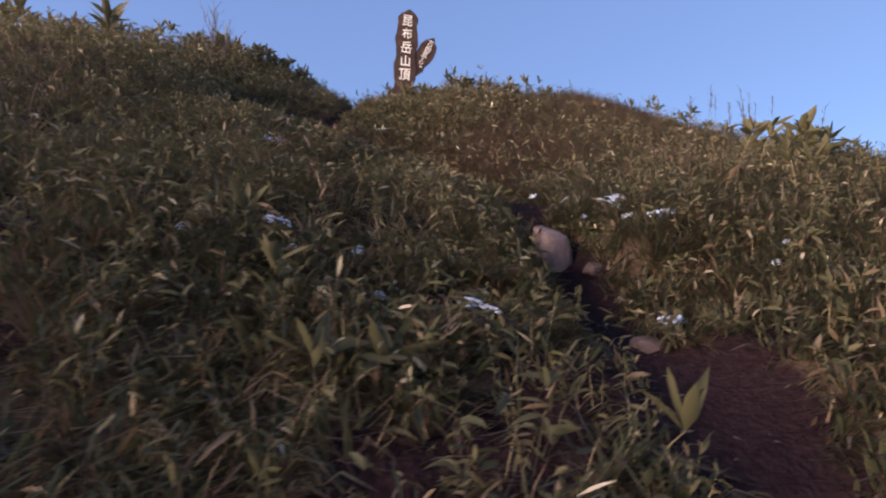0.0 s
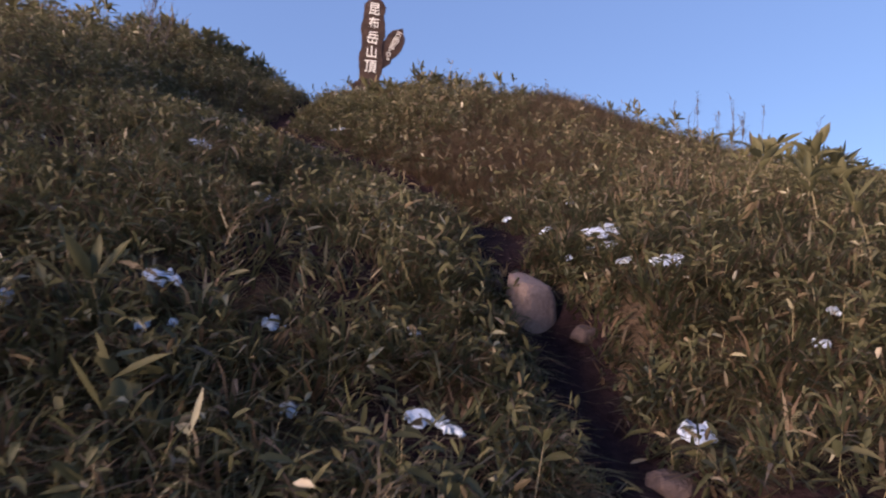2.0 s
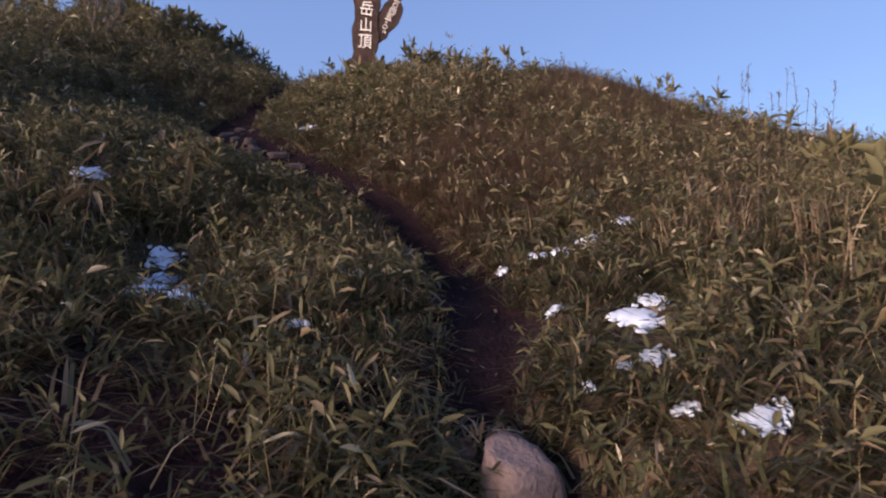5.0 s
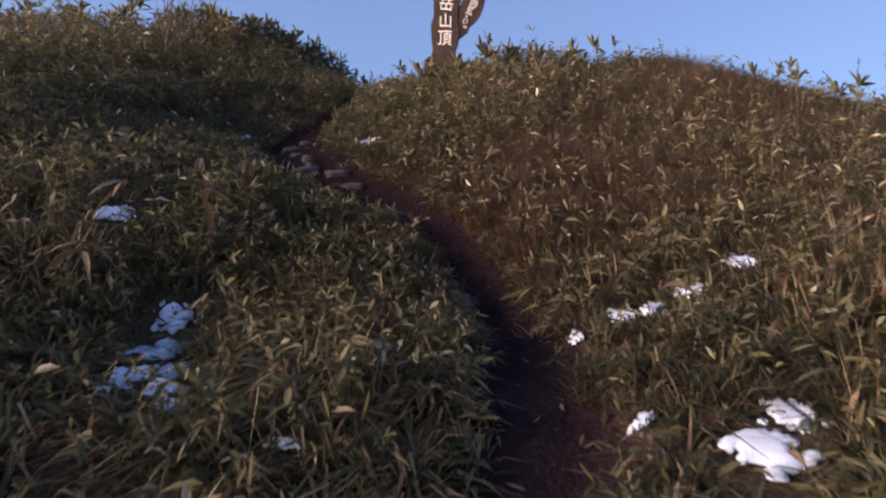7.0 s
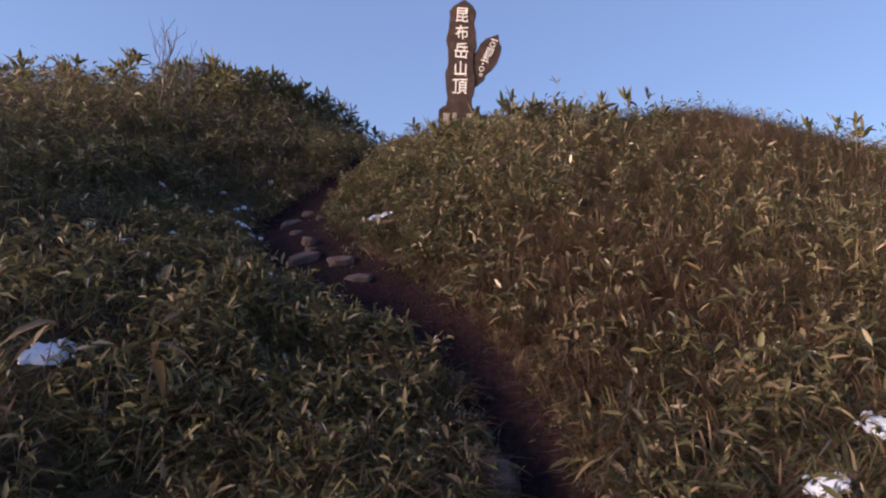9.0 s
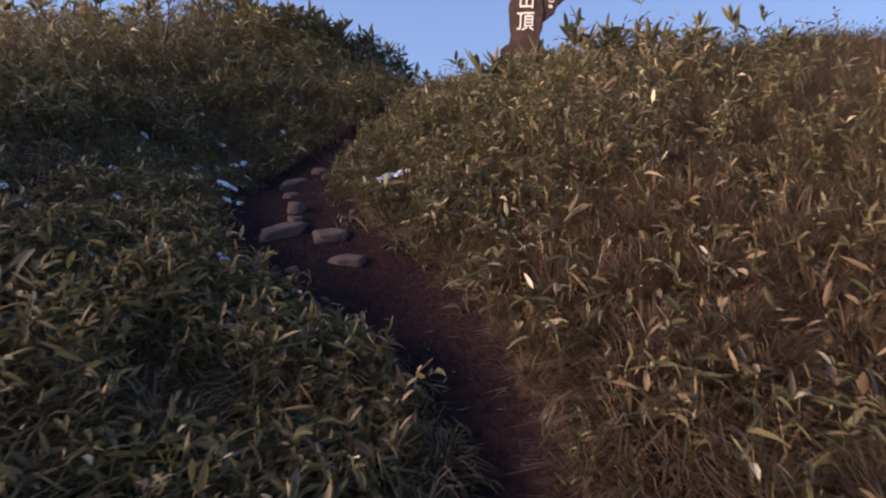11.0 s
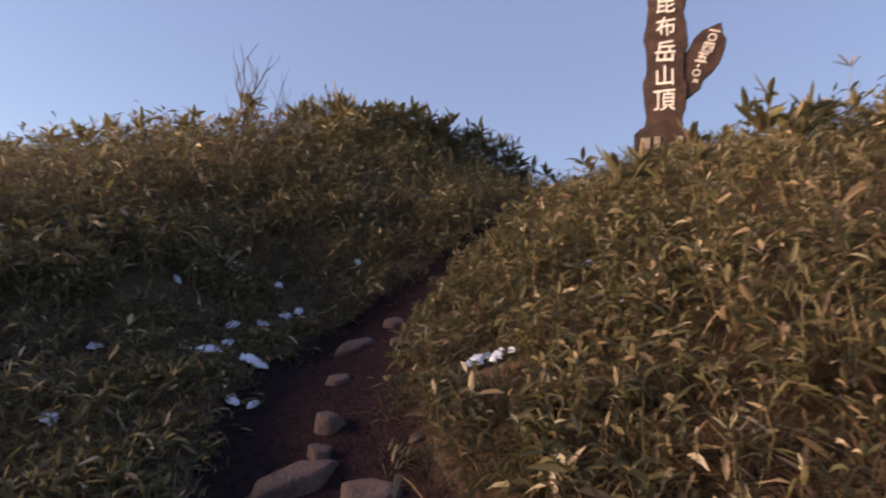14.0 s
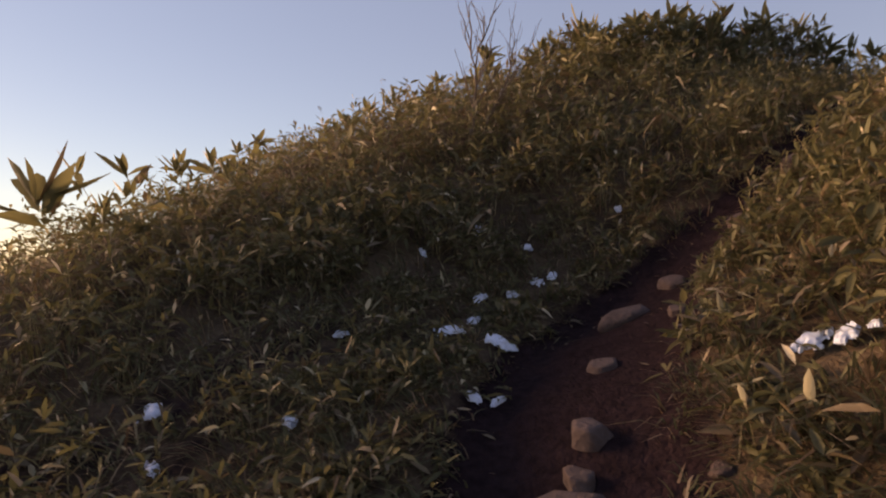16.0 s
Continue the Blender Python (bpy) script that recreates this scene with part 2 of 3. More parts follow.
def height(x, y):
    """The ground's height: the hillside within 16 m of the walk, and the mountain's flanks beyond."""
    x, y = np.asarray(x, float), np.asarray(y, float)
    cx, cy = np.clip(x, -14, 12), np.clip(y, -7, 22)
    back = np.maximum(cy - 16, 0)
    z = 0.625 - 0.056 * cx + 0.422 * cy - 0.745 * back - 0.051 * back * back
    for hx, hy, r, a in HUMMOCKS + HOLLOWS + SHADE_KNOLLS:
        z = z + a * np.exp(-((cx - hx) ** 2 + (cy - hy) ** 2) / (2 * r * r))
    d = trail_distance(cx, cy)
    z = z - 0.09 * (1 - smooth(-0.12, 0.16, d)) + 0.035 * wobble(cx, cy, 3.1, 0.4) + 0.012 * wobble(cx, cy, 9.0, 1.9)
    out = np.hypot(x - cx, y - cy)
    return z - 320 * (1 - np.exp(-out / 700)) - 0.25 * np.minimum(out, 40) + np.minimum(out / 40, 1) * 6 * wobble(x, y, 0.012, 0.8)


def ground_z(x, y):
    return float(height(np.array([x]), np.array([y]))[0])


def brown(x, y):
    """How far the sward has died back to straw, 0 to 1."""
    k = 1.0 * np.exp(-((x - 0.7) ** 2 + (y - 7.7) ** 2) / 1.5) + 0.75 * np.exp(-((x - 3.0) ** 2 + (y - 11.3) ** 2) / 4.5) + 0.35 * np.exp(-((x - 2.6) ** 2 + (y - 8) ** 2) / 6)
    k = k + 0.4 * np.exp(-((x + 6.2) ** 2 + (y - 9.3) ** 2) / 4) + 0.12 * smooth(-4.0, -5.4, x) * smooth(7.2, 8.4, y) * (1 - smooth(11.2, 12.4, y))
    return np.clip(k + 0.16 * wobble(x, y, 1.7, 0.9), 0, 1)


def mesh_object(name, verts, faces, mat, parent=None, label="", flat=False):
    me = bpy.data.meshes.new(name)
    me.from_pydata(verts, [], faces)
    me.materials.append(mat)
    if not flat:
        me.polygons.foreach_set("use_smooth", np.ones(len(me.polygons), bool))
    ob = new(name, me)
    if parent is not None:
        ob.parent = parent
    if label:
        ob["label"] = label
    return ob


def part(name, bm, mat, parent, label=""):
    me = bpy.data.meshes.new(name)
    bm.to_mesh(me)
    bm.free()
    me.materials.append(mat)
    ob = new(name, me)
    ob.parent = parent
    if label:
        ob["label"] = label
    return ob


def empty(name, m):
    ob = new(name)
    ob.matrix_world = m
    return ob


def build_ground():
    far = np.array([25, 40, 70, 120, 200, 400, 800, 1600, 3000.0])
    xs = np.concatenate([-14 - far[::-1], np.arange(-14, -4.5, 0.25), np.arange(-4.5, 3.5, 0.07), np.arange(3.5, 12.01, 0.25), 12 + far])
    ys = np.concatenate([-7 - far[::-1], np.arange(-7, 0.5, 0.25), np.arange(0.5, 12, 0.07), np.arange(12, 22.01, 0.25), 22 + far])
    gx, gy = np.meshgrid(xs, ys)
    z = height(gx, gy)
    d = trail_distance(gx, gy)
    rng = np.random.default_rng(4)
    z = z + np.where((d < 0.25), rng.normal(0, 0.006, z.shape), rng.normal(0, 0.012, z.shape)) * (np.hypot(gx, gy - 7) < 20)
    verts = np.stack([gx, gy, z], -1).reshape(-1, 3)
    i = np.arange(len(verts)).reshape(gx.shape)
    faces = np.stack([i[:-1, :-1], i[:-1, 1:], i[1:, 1:], i[1:, :-1]], -1).reshape(-1, 4)
    ob = mesh_object("ground", verts.tolist(), faces.tolist(), TURF)
    worn = ob.data.attributes.new("worn", "FLOAT", "POINT")
    worn.data.foreach_set("value", np.maximum(1 - smooth(-0.08, 0.2, d), 0.75 * bare(gx, gy)).astype(np.float32).ravel())
    tagged(ob, "steep grassy hillside with a worn dark soil trail", "ground", kind="structure")


build_ground()


# ---- vegetation ----
def unit(v):
    return v / np.maximum(np.linalg.norm(v, axis=-1, keepdims=True), 1e-9)


def leaf_arrays(p, d, length, width, droop, roll):
    """Lance-shaped, keeled, drooping leaves: base p, way d, eight points each."""
    n = len(p)
    up = np.tile(np.array([0.0, 0, 1]), (n, 1))
    side = unit(np.cross(d, up) + 1e-6)
    nrm = np.cross(side, d)
    side = side * np.cos(roll)[:, None] + nrm * np.sin(roll)[:, None]
    nrm = np.cross(side, d)
    L, W, D = length[:, None], width[:, None], droop[:, None]

    def along(k):
        return p + d * L * k - up * (D * L * k * k)
    keel = nrm * W * 0.22
    a, b = along(0.3), along(0.66)
    rows = [along(0.0), a - side * W * 0.5, a - keel, a + side * W * 0.5, b - side * W * 0.42, b - keel, b + side * W * 0.42, along(1.0)]
    verts = np.stack(rows, 1).reshape(-1, 3)
    tri = np.array([(0, 1, 2), (0, 2, 3), (1, 4, 5), (1, 5, 2), (2, 5, 6), (2, 6, 3), (4, 7, 5), (5, 7, 6)])
    faces = (np.arange(n)[:, None, None] * 8 + tri[None]).reshape(-1, 3)
    return verts, faces


def small_leaf_arrays(p, d, length, width, droop, roll):
    """The same leaf in five points, for what stands farther off."""
    n = len(p)
    up = np.tile(np.array([0.0, 0, 1]), (n, 1))
    side = unit(np.cross(d, up) + 1e-6)
    nrm = np.cross(side, d)
    side = side * np.cos(roll)[:, None] + nrm * np.sin(roll)[:, None]
    nrm = np.cross(side, d)
    L, W, D = length[:, None], width[:, None], droop[:, None]
    mid = p + d * L * 0.45 - up * (D * L * 0.2)
    tip = p + d * L - up * (D * L)
    verts = np.stack([p, mid - side * W * 0.5, mid - nrm * W * 0.22, mid + side * W * 0.5, tip], 1).reshape(-1, 3)
    tri = np.array([(0, 1, 2), (0, 2, 3), (1, 4, 2), (2, 4, 3)])
    return verts, (np.arange(n)[:, None, None] * 5 + tri[None]).reshape(-1, 3)


def joined(a, b):
    return np.concatenate([a[0], b[0]]), np.concatenate([a[1], b[1] + len(a[0])])


def tussocks(x, y, cell, seed):
    """Offset from the middle of the nearest tussock, in cells, and its dome, 0 to 1."""
    i, j = np.floor(x / cell), np.floor(y / cell)
    best, bx, by = np.full(np.shape(x), 9.0), np.zeros(np.shape(x)), np.zeros(np.shape(x))
    for di in (-1, 0, 1):
        for dj in (-1, 0, 1):
            h = np.sin((i + di) * 127.1 + (j + dj) * 311.7 + seed) * 43758.5453
            g = np.sin((i + di) * 269.5 + (j + dj) * 183.3 + seed) * 24634.6345
            ox, oy = x / cell - (i + di + h - np.floor(h)), y / cell - (j + dj + g - np.floor(g))
            r = np.hypot(ox, oy)
            near = r < best
            best, bx, by = np.where(near, r, best), np.where(near, ox, bx), np.where(near, oy, by)
    return bx, by, np.clip(1 - (best / 0.85) ** 2, 0, 1)


def blade_arrays(p, d, length, width, droop):
    """Narrow grass blades, five points each."""
    n = len(p)
    up = np.tile(np.array([0.0, 0, 1]), (n, 1))
    flat = d * np.array([1, 1, 0])
    side = unit(np.cross(d, up) + 1e-6) * width[:, None] * 0.5
    fall = unit(flat + 1e-6) * (droop * length)[:, None]
    mid = p + d * length[:, None] * 0.55 + fall * 0.25
    tip = p + d * length[:, None] * 0.92 + fall * 0.9 - up * (droop * length * 0.35)[:, None]
    verts = np.stack([p - side, p + side, mid + side * 0.8, mid - side * 0.8, tip], 1).reshape(-1, 3)
    tri = np.array([(0, 1, 2), (0, 2, 3), (3, 2, 4)])
    return verts, (np.arange(n)[:, None, None] * 5 + tri[None]).reshape(-1, 3)


def stuff(name, arrays, mat, label, category):
    v, f = arrays
    me = bpy.data.meshes.new(name)
    me.vertices.add(len(v))
    me.vertices.foreach_set("co", v.astype(np.float32).ravel())
    me.loops.add(f.size)
    me.loops.foreach_set("vertex_index", f.astype(np.int32).ravel())
    me.polygons.add(len(f))
    me.polygons.foreach_set("loop_start", np.arange(0, f.size, 3, dtype=np.int32))
    me.materials.append(mat)
    me.update(calc_edges=True)
    return tagged(new(name, me), label, category, kind="stuff")


def scatter(rng, n, near):
    """Random spots on the hillside, thicker along the trail when near is set."""
    if near:
        k = rng.integers(3, len(TRAIL) - 2, n)
        t = np.array(TRAIL)[:, :2]
        f = rng.random((n, 1))
        xy = t[k] * f + t[k - 1] * (1 - f) + rng.normal(0, 1, (n, 2)) * np.array([2.1, 1.2])
    else:
        xy = np.stack([rng.uniform(-13, 9.5, n), rng.uniform(-5, 17.6, n)], 1)
    return xy[(xy[:, 0] > -13) & (xy[:, 0] < 10) & (xy[:, 1] < 17.8)]


def azimuth(a, elev):
    return np.stack([np.cos(a) * np.cos(elev), np.sin(a) * np.cos(elev), np.sin(elev)], -1)


def dell(x, y):
    """The low growth in the dip beside the upper trail, 0 to 1."""
    return smooth(-3.7, -3.0, x) * (1 - smooth(-1.9, -1.5, x)) * smooth(6.6, 7.4, y) * (1 - smooth(9.6, 10.4, y))


def cover_height(x, y):
    """How tall the bamboo grass stands."""
    clump = 0.55 + 0.3 * wobble(x, y, 2.3, 0.6) + 0.2 * wobble(x, y, 5.5, 2.3)
    return (0.13 + 0.20 * np.clip(clump, 0, 1.2)) * (1 + 0.12 * smooth(-2.8, -4.2, x) + 0.15 * smooth(8, 10.5, y)) * (1 - 0.45 * dell(x, y))


# crests of the slope: from, to, shoots
RIDGES = [((-9.2, 9.2), (-8.4, 11.2), 16), ((-8.4, 11.2), (-5.2, 12.7), 30), ((-5.2, 12.7), (-3.5, 14.1), 35), ((-5.0, 12.2), (-3.7, 13.6), 16), ((3.5, 4.9), (4.2, 7.6), 19), ((-5.4, 7.1), (-7.6, 9.2), 8), ((-3.5, 14.1), (-2.9, 14.6), 8), ((-0.9, 13.5), (0.5, 11.6), 12), ((0.5, 11.5), (2.0, 11.6), 12),
          ((3.6, 11.3), (5.2, 8.6), 16), ((5.2, 8.6), (5.8, 7.2), 8), ((-1.0, 10.5), (0.6, 11.0), 14)]


def sow_bamboo_grass():
    rng = np.random.default_rng(11)
    crest = [np.array(a) + rng.random((c * 18, 1)) * (np.array(b) - np.array(a)) + rng.normal(0, 0.28, (c * 18, 2)) for a, b, c in RIDGES]
    xy = np.concatenate([scatter(rng, 27000, True), scatter(rng, 21000, False)] + crest)
    x, y = xy.T
    ox, oy, dome = tussocks(x, y, 0.42, 3.0)
    bank = smooth(-3.0, -4.0, x) * smooth(6.5, 8.0, y)                  # the tall growth on the bank beyond the trail
    bx, by, bdome = tussocks(x, y, 0.8, 5.0)
    dome = dome * (1 - bank) + bank * (0.35 * dome + 0.75 * bdome)
    x, y = x - 0.10 * ox, y - 0.10 * oy                                 # shoots crowd together in tussocks
    d = trail_distance(x, y)
    free = pressed(x, y)
    luck = rng.random((6, len(x)))
    keep = luck[0] < 0.45 + 0.6 * dome
    keep &= d > -0.02 + 0.10 * luck[1] + 0.10 * wobble(x, y, 5.5, 0.8)
    keep &= luck[2] > 0.8 * brown(x, y)
    keep &= luck[3] < 0.42 + 0.58 * smooth(5.0, 8.0, y) + 0.35 * smooth(-0.8, -2.5, x)
    keep &= np.hypot((x - 0.88) / 0.2, (y - 3.75) / 0.36) > 1
    keep &= luck[4] < 0.22 + free
    keep &= luck[5] > 0.6 * bare(x, y)
    x, y, d, ox, oy, dome, free, bank = x[keep], y[keep], d[keep], ox[keep], oy[keep], dome[keep], free[keep], bank[keep]
    n = len(x)
    low = 1 - smooth(4.5, 7.5, y)
    hc = cover_height(x, y) * (0.45 - 0.15 * bank + (0.75 + 0.25 * bank) * dome) * rng.uniform(0.6, 1.2, n) + 0.03 * (np.arange(len(keep))[keep] >= len(keep) - sum(map(len, crest)))
    hc = np.clip(hc, 0.05, 0.62) * (0.55 + 0.45 * smooth(0.0, 0.55, d)) * (0.3 + 0.7 * free)
    lean = np.stack([ox, oy], 1) * 0.7 + rng.normal(0, 0.28, (n, 2))
    base = np.stack([x, y, height(x, y) - 0.03], -1)
    top = base + np.stack([lean[:, 0] * hc, lean[:, 1] * hc, hc], -1)
    stuff("culms", blade_arrays(base, unit(top - base), np.linalg.norm(top - base, axis=1) * 1.05, np.full(n, 0.004), np.zeros(n)), STEM,
          "pale thin stems of low bamboo grass on the slope", "bamboo grass")
    m = 8
    who = np.repeat(np.arange(n), m)
    fan = np.tile(np.arange(m), n) * 2.4 + np.repeat(rng.uniform(0, 6.283, n), m) + rng.normal(0, 0.35, n * m)
    frac = 1.02 - 0.62 * rng.random(n * m) ** 1.4
    elev = np.clip(rng.normal(1.55 * frac - 0.75, 0.4, n * m), -0.7, 1.4)
    length = (0.045 + 0.10 * rng.random(n * m) ** 1.6) * (0.8 + 0.6 * hc[who]) * (1 + 0.3 * bank[who] - 0.1 * low[who] - 0.15 * dell(x, y)[who]) * (0.6 + 0.4 * free[who])
    p = base[who] * (1 - frac[:, None]) + top[who] * frac[:, None]
    dry = rng.random(n * m) < 0.12 + 0.05 * smooth(5.0, 8.0, y[who]) + 0.25 * brown(x, y)[who]
    near = (np.abs(x[who] + 0.3) < 2.6) & (y[who] < 10.5) & (d[who] < 1.7)
    args = (p, azimuth(fan, elev), length, length * rng.uniform(0.14, 0.25, n * m), rng.uniform(0.1, 0.75, n * m), rng.normal(0, 0.7, n * m))
    for name, chosen, mat, label, category in (("bamboo_leaves", ~dry, LEAF, "dark green leaves of low bamboo grass covering the slope", "bamboo grass"),
                                               ("withered_leaves", dry, DRY, "withered tan bamboo grass leaves among the green", "dry leaves")):
        stuff(name, joined(leaf_arrays(*[a[chosen & near] for a in args]), small_leaf_arrays(*[a[chosen & ~near] for a in args])), mat, label, category)


def sow_grass():
    rng = np.random.default_rng(12)
    low = np.stack([rng.normal(0.3, 2.2, 110000), rng.normal(4.3, 2.6, 110000)], 1)
    low = low[np.abs(low[:, 1] - 4) < 6.5]
    t = np.array(TRAIL)[:, :2]
    k, f = rng.integers(3, len(t), 40000), rng.random((40000, 1))
    verge = t[k] * f + t[k - 1] * (1 - f) + rng.normal(0, 0.42, (40000, 2))
    dead = np.stack([rng.normal(0.7, 0.9, 30000), rng.normal(8.0, 0.9, 30000)], 1)
    crest = np.stack([rng.uniform(0.8, 6.5, 60000), rng.uniform(7.2, 13.0, 60000)], 1)
    xy = np.concatenate([scatter(rng, 60000, True), scatter(rng, 80000, False), low, verge, dead, crest])
    x, y = xy.T
    d = trail_distance(x, y)
    ox, oy, dome = tussocks(x, y, 0.24, 7.0)
    free = pressed(x, y)
    keep = d > -0.05 + 0.12 * rng.random(len(x)) + 0.08 * wobble(x, y, 6.3, 0.2)
    keep &= np.hypot((x - 0.88) / 0.19, (y - 3.75) / 0.34) > 1
    keep &= rng.random(len(x)) < 0.30 + free
    keep &= rng.random(len(x)) > 0.85 * bare(x, y)
    keep &= rng.random(len(x)) < 0.35 + 0.75 * dome
    x, y, d, ox, oy, dome, free = x[keep], y[keep], d[keep], ox[keep], oy[keep], dome[keep], free[keep]
    n = len(x)
    b = brown(x, y)
    lush = 1 - smooth(5.5, 8.0, y)                                     # the lower slope is grassier
    length = rng.uniform(0.06, 0.23, n) * (0.4 + 0.6 * dome + 0.25 * b + 0.3 * lush + 0.6 * np.exp(-((x - 2.8) ** 2 + (y - 11.6) ** 2) / 2.5)) * (0.55 + 0.45 * smooth(0, 0.3, d)) * (0.35 + 0.65 * free)
    a = np.arctan2(oy - 0.3, ox) + rng.normal(0, 0.7, n)               # tussocks spread outwards and comb over downhill
    p = np.stack([x - 0.06 * ox, y - 0.06 * oy, height(x, y) - 0.02], -1)
    straw = rng.random(n) < 0.34 - 0.08 * lush + 0.64 * b
    args = (p, azimuth(a, rng.uniform(0.35, 1.4, n)), length, rng.uniform(0.004, 0.009, n) * (1 + 0.9 * lush), rng.uniform(0.15, 1.2, n))
    stuff("green_grass", blade_arrays(*[q[~straw] for q in args]), GRASS, "short olive green grass between the bamboo leaves", "grass")
    stuff("straw_grass", blade_arrays(*[q[straw] for q in args]), STRAW, "reddish brown dead grass matted on the hillside", "grass")


def strew_litter():
    """Dead leaf scraps and small pebbles on the trail."""
    rng = np.random.default_rng(13)
    t = np.array(TRAIL)
    k = rng.integers(4, len(t) - 3, 500)
    f = rng.random((500, 1))
    xy = t[k, :2] * f + t[k - 1, :2] * (1 - f) + rng.normal(0, 0.16, (500, 2))
    d = trail_distance(xy[:, 0], xy[:, 1])
    xy = xy[(d < 0.08) & (d + 0.12 * rng.random(len(d)) > -0.12)]
    n = len(xy)
    p = np.stack([xy[:, 0], xy[:, 1], height(xy[:, 0], xy[:, 1]) + 0.008], -1)
    ln = rng.uniform(0.02, 0.08, n)
    stuff("leaf_litter", leaf_arrays(p, azimuth(rng.uniform(0, 6.28, n), rng.normal(0.1, 0.2, n)), ln, ln * 0.2, rng.uniform(-0.1, 0.2, n), rng.normal(0, 0.3, n)), DRY,
          "scraps of dead leaf scattered on the dark trail", "leaf litter")


sow_bamboo_grass()
sow_grass()
strew_litter()


# ---- the summit sign ----
def outline_board(points, thick, mat, name, parent, bevel=0.012):
    """A board cut to an outline in the sign's own plane (x across, z up), front at y = 0."""
    bm = bmesh.new()
    front = [bm.verts.new((u, 0, v)) for u, v in points]
    face = bm.faces.new(front)
    back = bmesh.ops.extrude_face_region(bm, geom=[face])
    bmesh.ops.translate(bm, vec=(0, thick, 0), verts=[v for v in back["geom"] if isinstance(v, bmesh.types.BMVert)])
    bmesh.ops.recalc_face_normals(bm, faces=bm.faces)
    rim = [e for e in bm.edges if abs(e.verts[0].co.y - e.verts[1].co.y) < 1e-6]
    bmesh.ops.bevel(bm, geom=rim, offset=bevel, segments=2, affect="EDGES")
    return part(name, bm, mat, parent)


def glyph(text, size, m, parent, name, fat=0.012):
    """One raised, painted character."""
    cu = bpy.data.curves.new("glyph", "FONT")
    cu.body, cu.size, cu.extrude, cu.offset = text, size, 0.006, fat
    cu.align_x, cu.align_y, cu.resolution_u = "CENTER", "CENTER", 3
    ob = new("glyph", cu)
    bpy.context.view_layer.update()
    me = bpy.data.meshes.new_from_object(ob.evaluated_get(bpy.context.evaluated_depsgraph_get()))
    bpy.data.objects.remove(ob)
    co = np.array([v.co for v in me.vertices])
    mid = (co.min(0) + co.max(0)) / 2
    me.transform(Matrix.Translation((-mid[0], -mid[1], 0)))
    me.materials.clear()
    me.materials.append(PAINT)
    g = new(name, me)
    g.parent = parent
    g.matrix_basis = m @ pose(0, 0, 0, 90, 0, 0)
    return g


def build_sign():
    sx, sy = -1.41, 15.37
    gz = ground_z(sx, sy)
    s = empty("summit_sign", pose(sx, sy, gz, 0, 0, 8))
    tagged(s, "tall dark wooden summit sign with white painted characters", "sign")
    zc = 7.975 - gz                                   # the lowest large character
    lo, hi = -0.15, zc + 1.90
    left, right = [], []
    for k in range(25):
        v = lo + (hi - 0.26 - lo) * k / 24
        wave = 0.03 * math.sin(v * 7.5) + 0.012 * math.sin(v * 17 + 1)
        left.append((-0.29 - wave * 0.9, v))
        right.append((0.29 + 0.03 * math.sin(v * 7.1 + 1.2) + 0.012 * math.sin(v * 19), v))
    tip = [(0.20, hi - 0.12), (0.03, hi), (-0.19, hi - 0.14)]
    outline_board(right + tip + left[::-1], 0.10, BOARD, "main_board", s)
    wing = [(0.22, -0.16), (0.31, 0.0), (0.42, 0.10), (0.50, 0.16), (0.535, 0.28), (0.66, 0.40), (0.76, 0.54), (0.83, 0.75), (0.85, 0.88), (0.80, 0.99), (0.775, 1.16),
            (0.66, 1.12), (0.52, 1.07), (0.40, 0.95), (0.32, 0.78), (0.22, 0.66)]
    w = outline_board([(u, v + zc) for u, v in wing], 0.07, BOARD, "side_board", s)
    w.location.y = 0.025
    base = [(-0.42, zc - 1.0), (0.36, zc - 1.0), (0.37, zc - 0.52), (0.30, zc - 0.44), (-0.33, zc - 0.40), (-0.43, zc - 0.50)]
    outline_board(base, 0.06, BOARD, "lower_board", s).location.y = 0.04
    for ch, v, size in (("昆", 1.555, 0.35), ("布", 1.18, 0.33), ("岳", 0.78, 0.37), ("山", 0.39, 0.35), ("頂", 0.0, 0.37)):
        glyph(ch, size, pose(0.0, -0.006, zc + v, 0, 3.0 * math.sin(9 * v), 0) @ Matrix.Diagonal((0.88, 1, 1, 1)), s, "character", 0.002)
    for ch, u, v, size in (("一", 0.69, 1.03, 0.16), ("〇", 0.655, 0.93, 0.13), ("四", 0.60, 0.78, 0.18), ("五", 0.52, 0.63, 0.18), ("・", 0.465, 0.51, 0.16), ("〇", 0.44, 0.40, 0.12), ("m", 0.43, 0.27, 0.10)):
        glyph(ch, size, pose(u, 0.018, zc + v, 0, 18, 0), s, "numeral", 0.002)
    for u, wd, ht in ((-0.26, 0.14, 0.17), (-0.09, 0.09, 0.19), (0.22, 0.10, 0.17)):
        bm = bmesh.new()
        bmesh.ops.create_cube(bm, size=1, matrix=Matrix.Translation((u, 0.028 if u < -0.3 or u > 0.3 else -0.008, zc - 0.66)) @ Matrix.Diagonal((wd, 0.016, ht, 1)))
        bmesh.ops.bevel(bm, geom=bm.edges[:], offset=0.003, segments=1, affect="EDGES")
        part("plaque", bm, PLAQUE, s, "small weathered pale plaque")


build_sign()


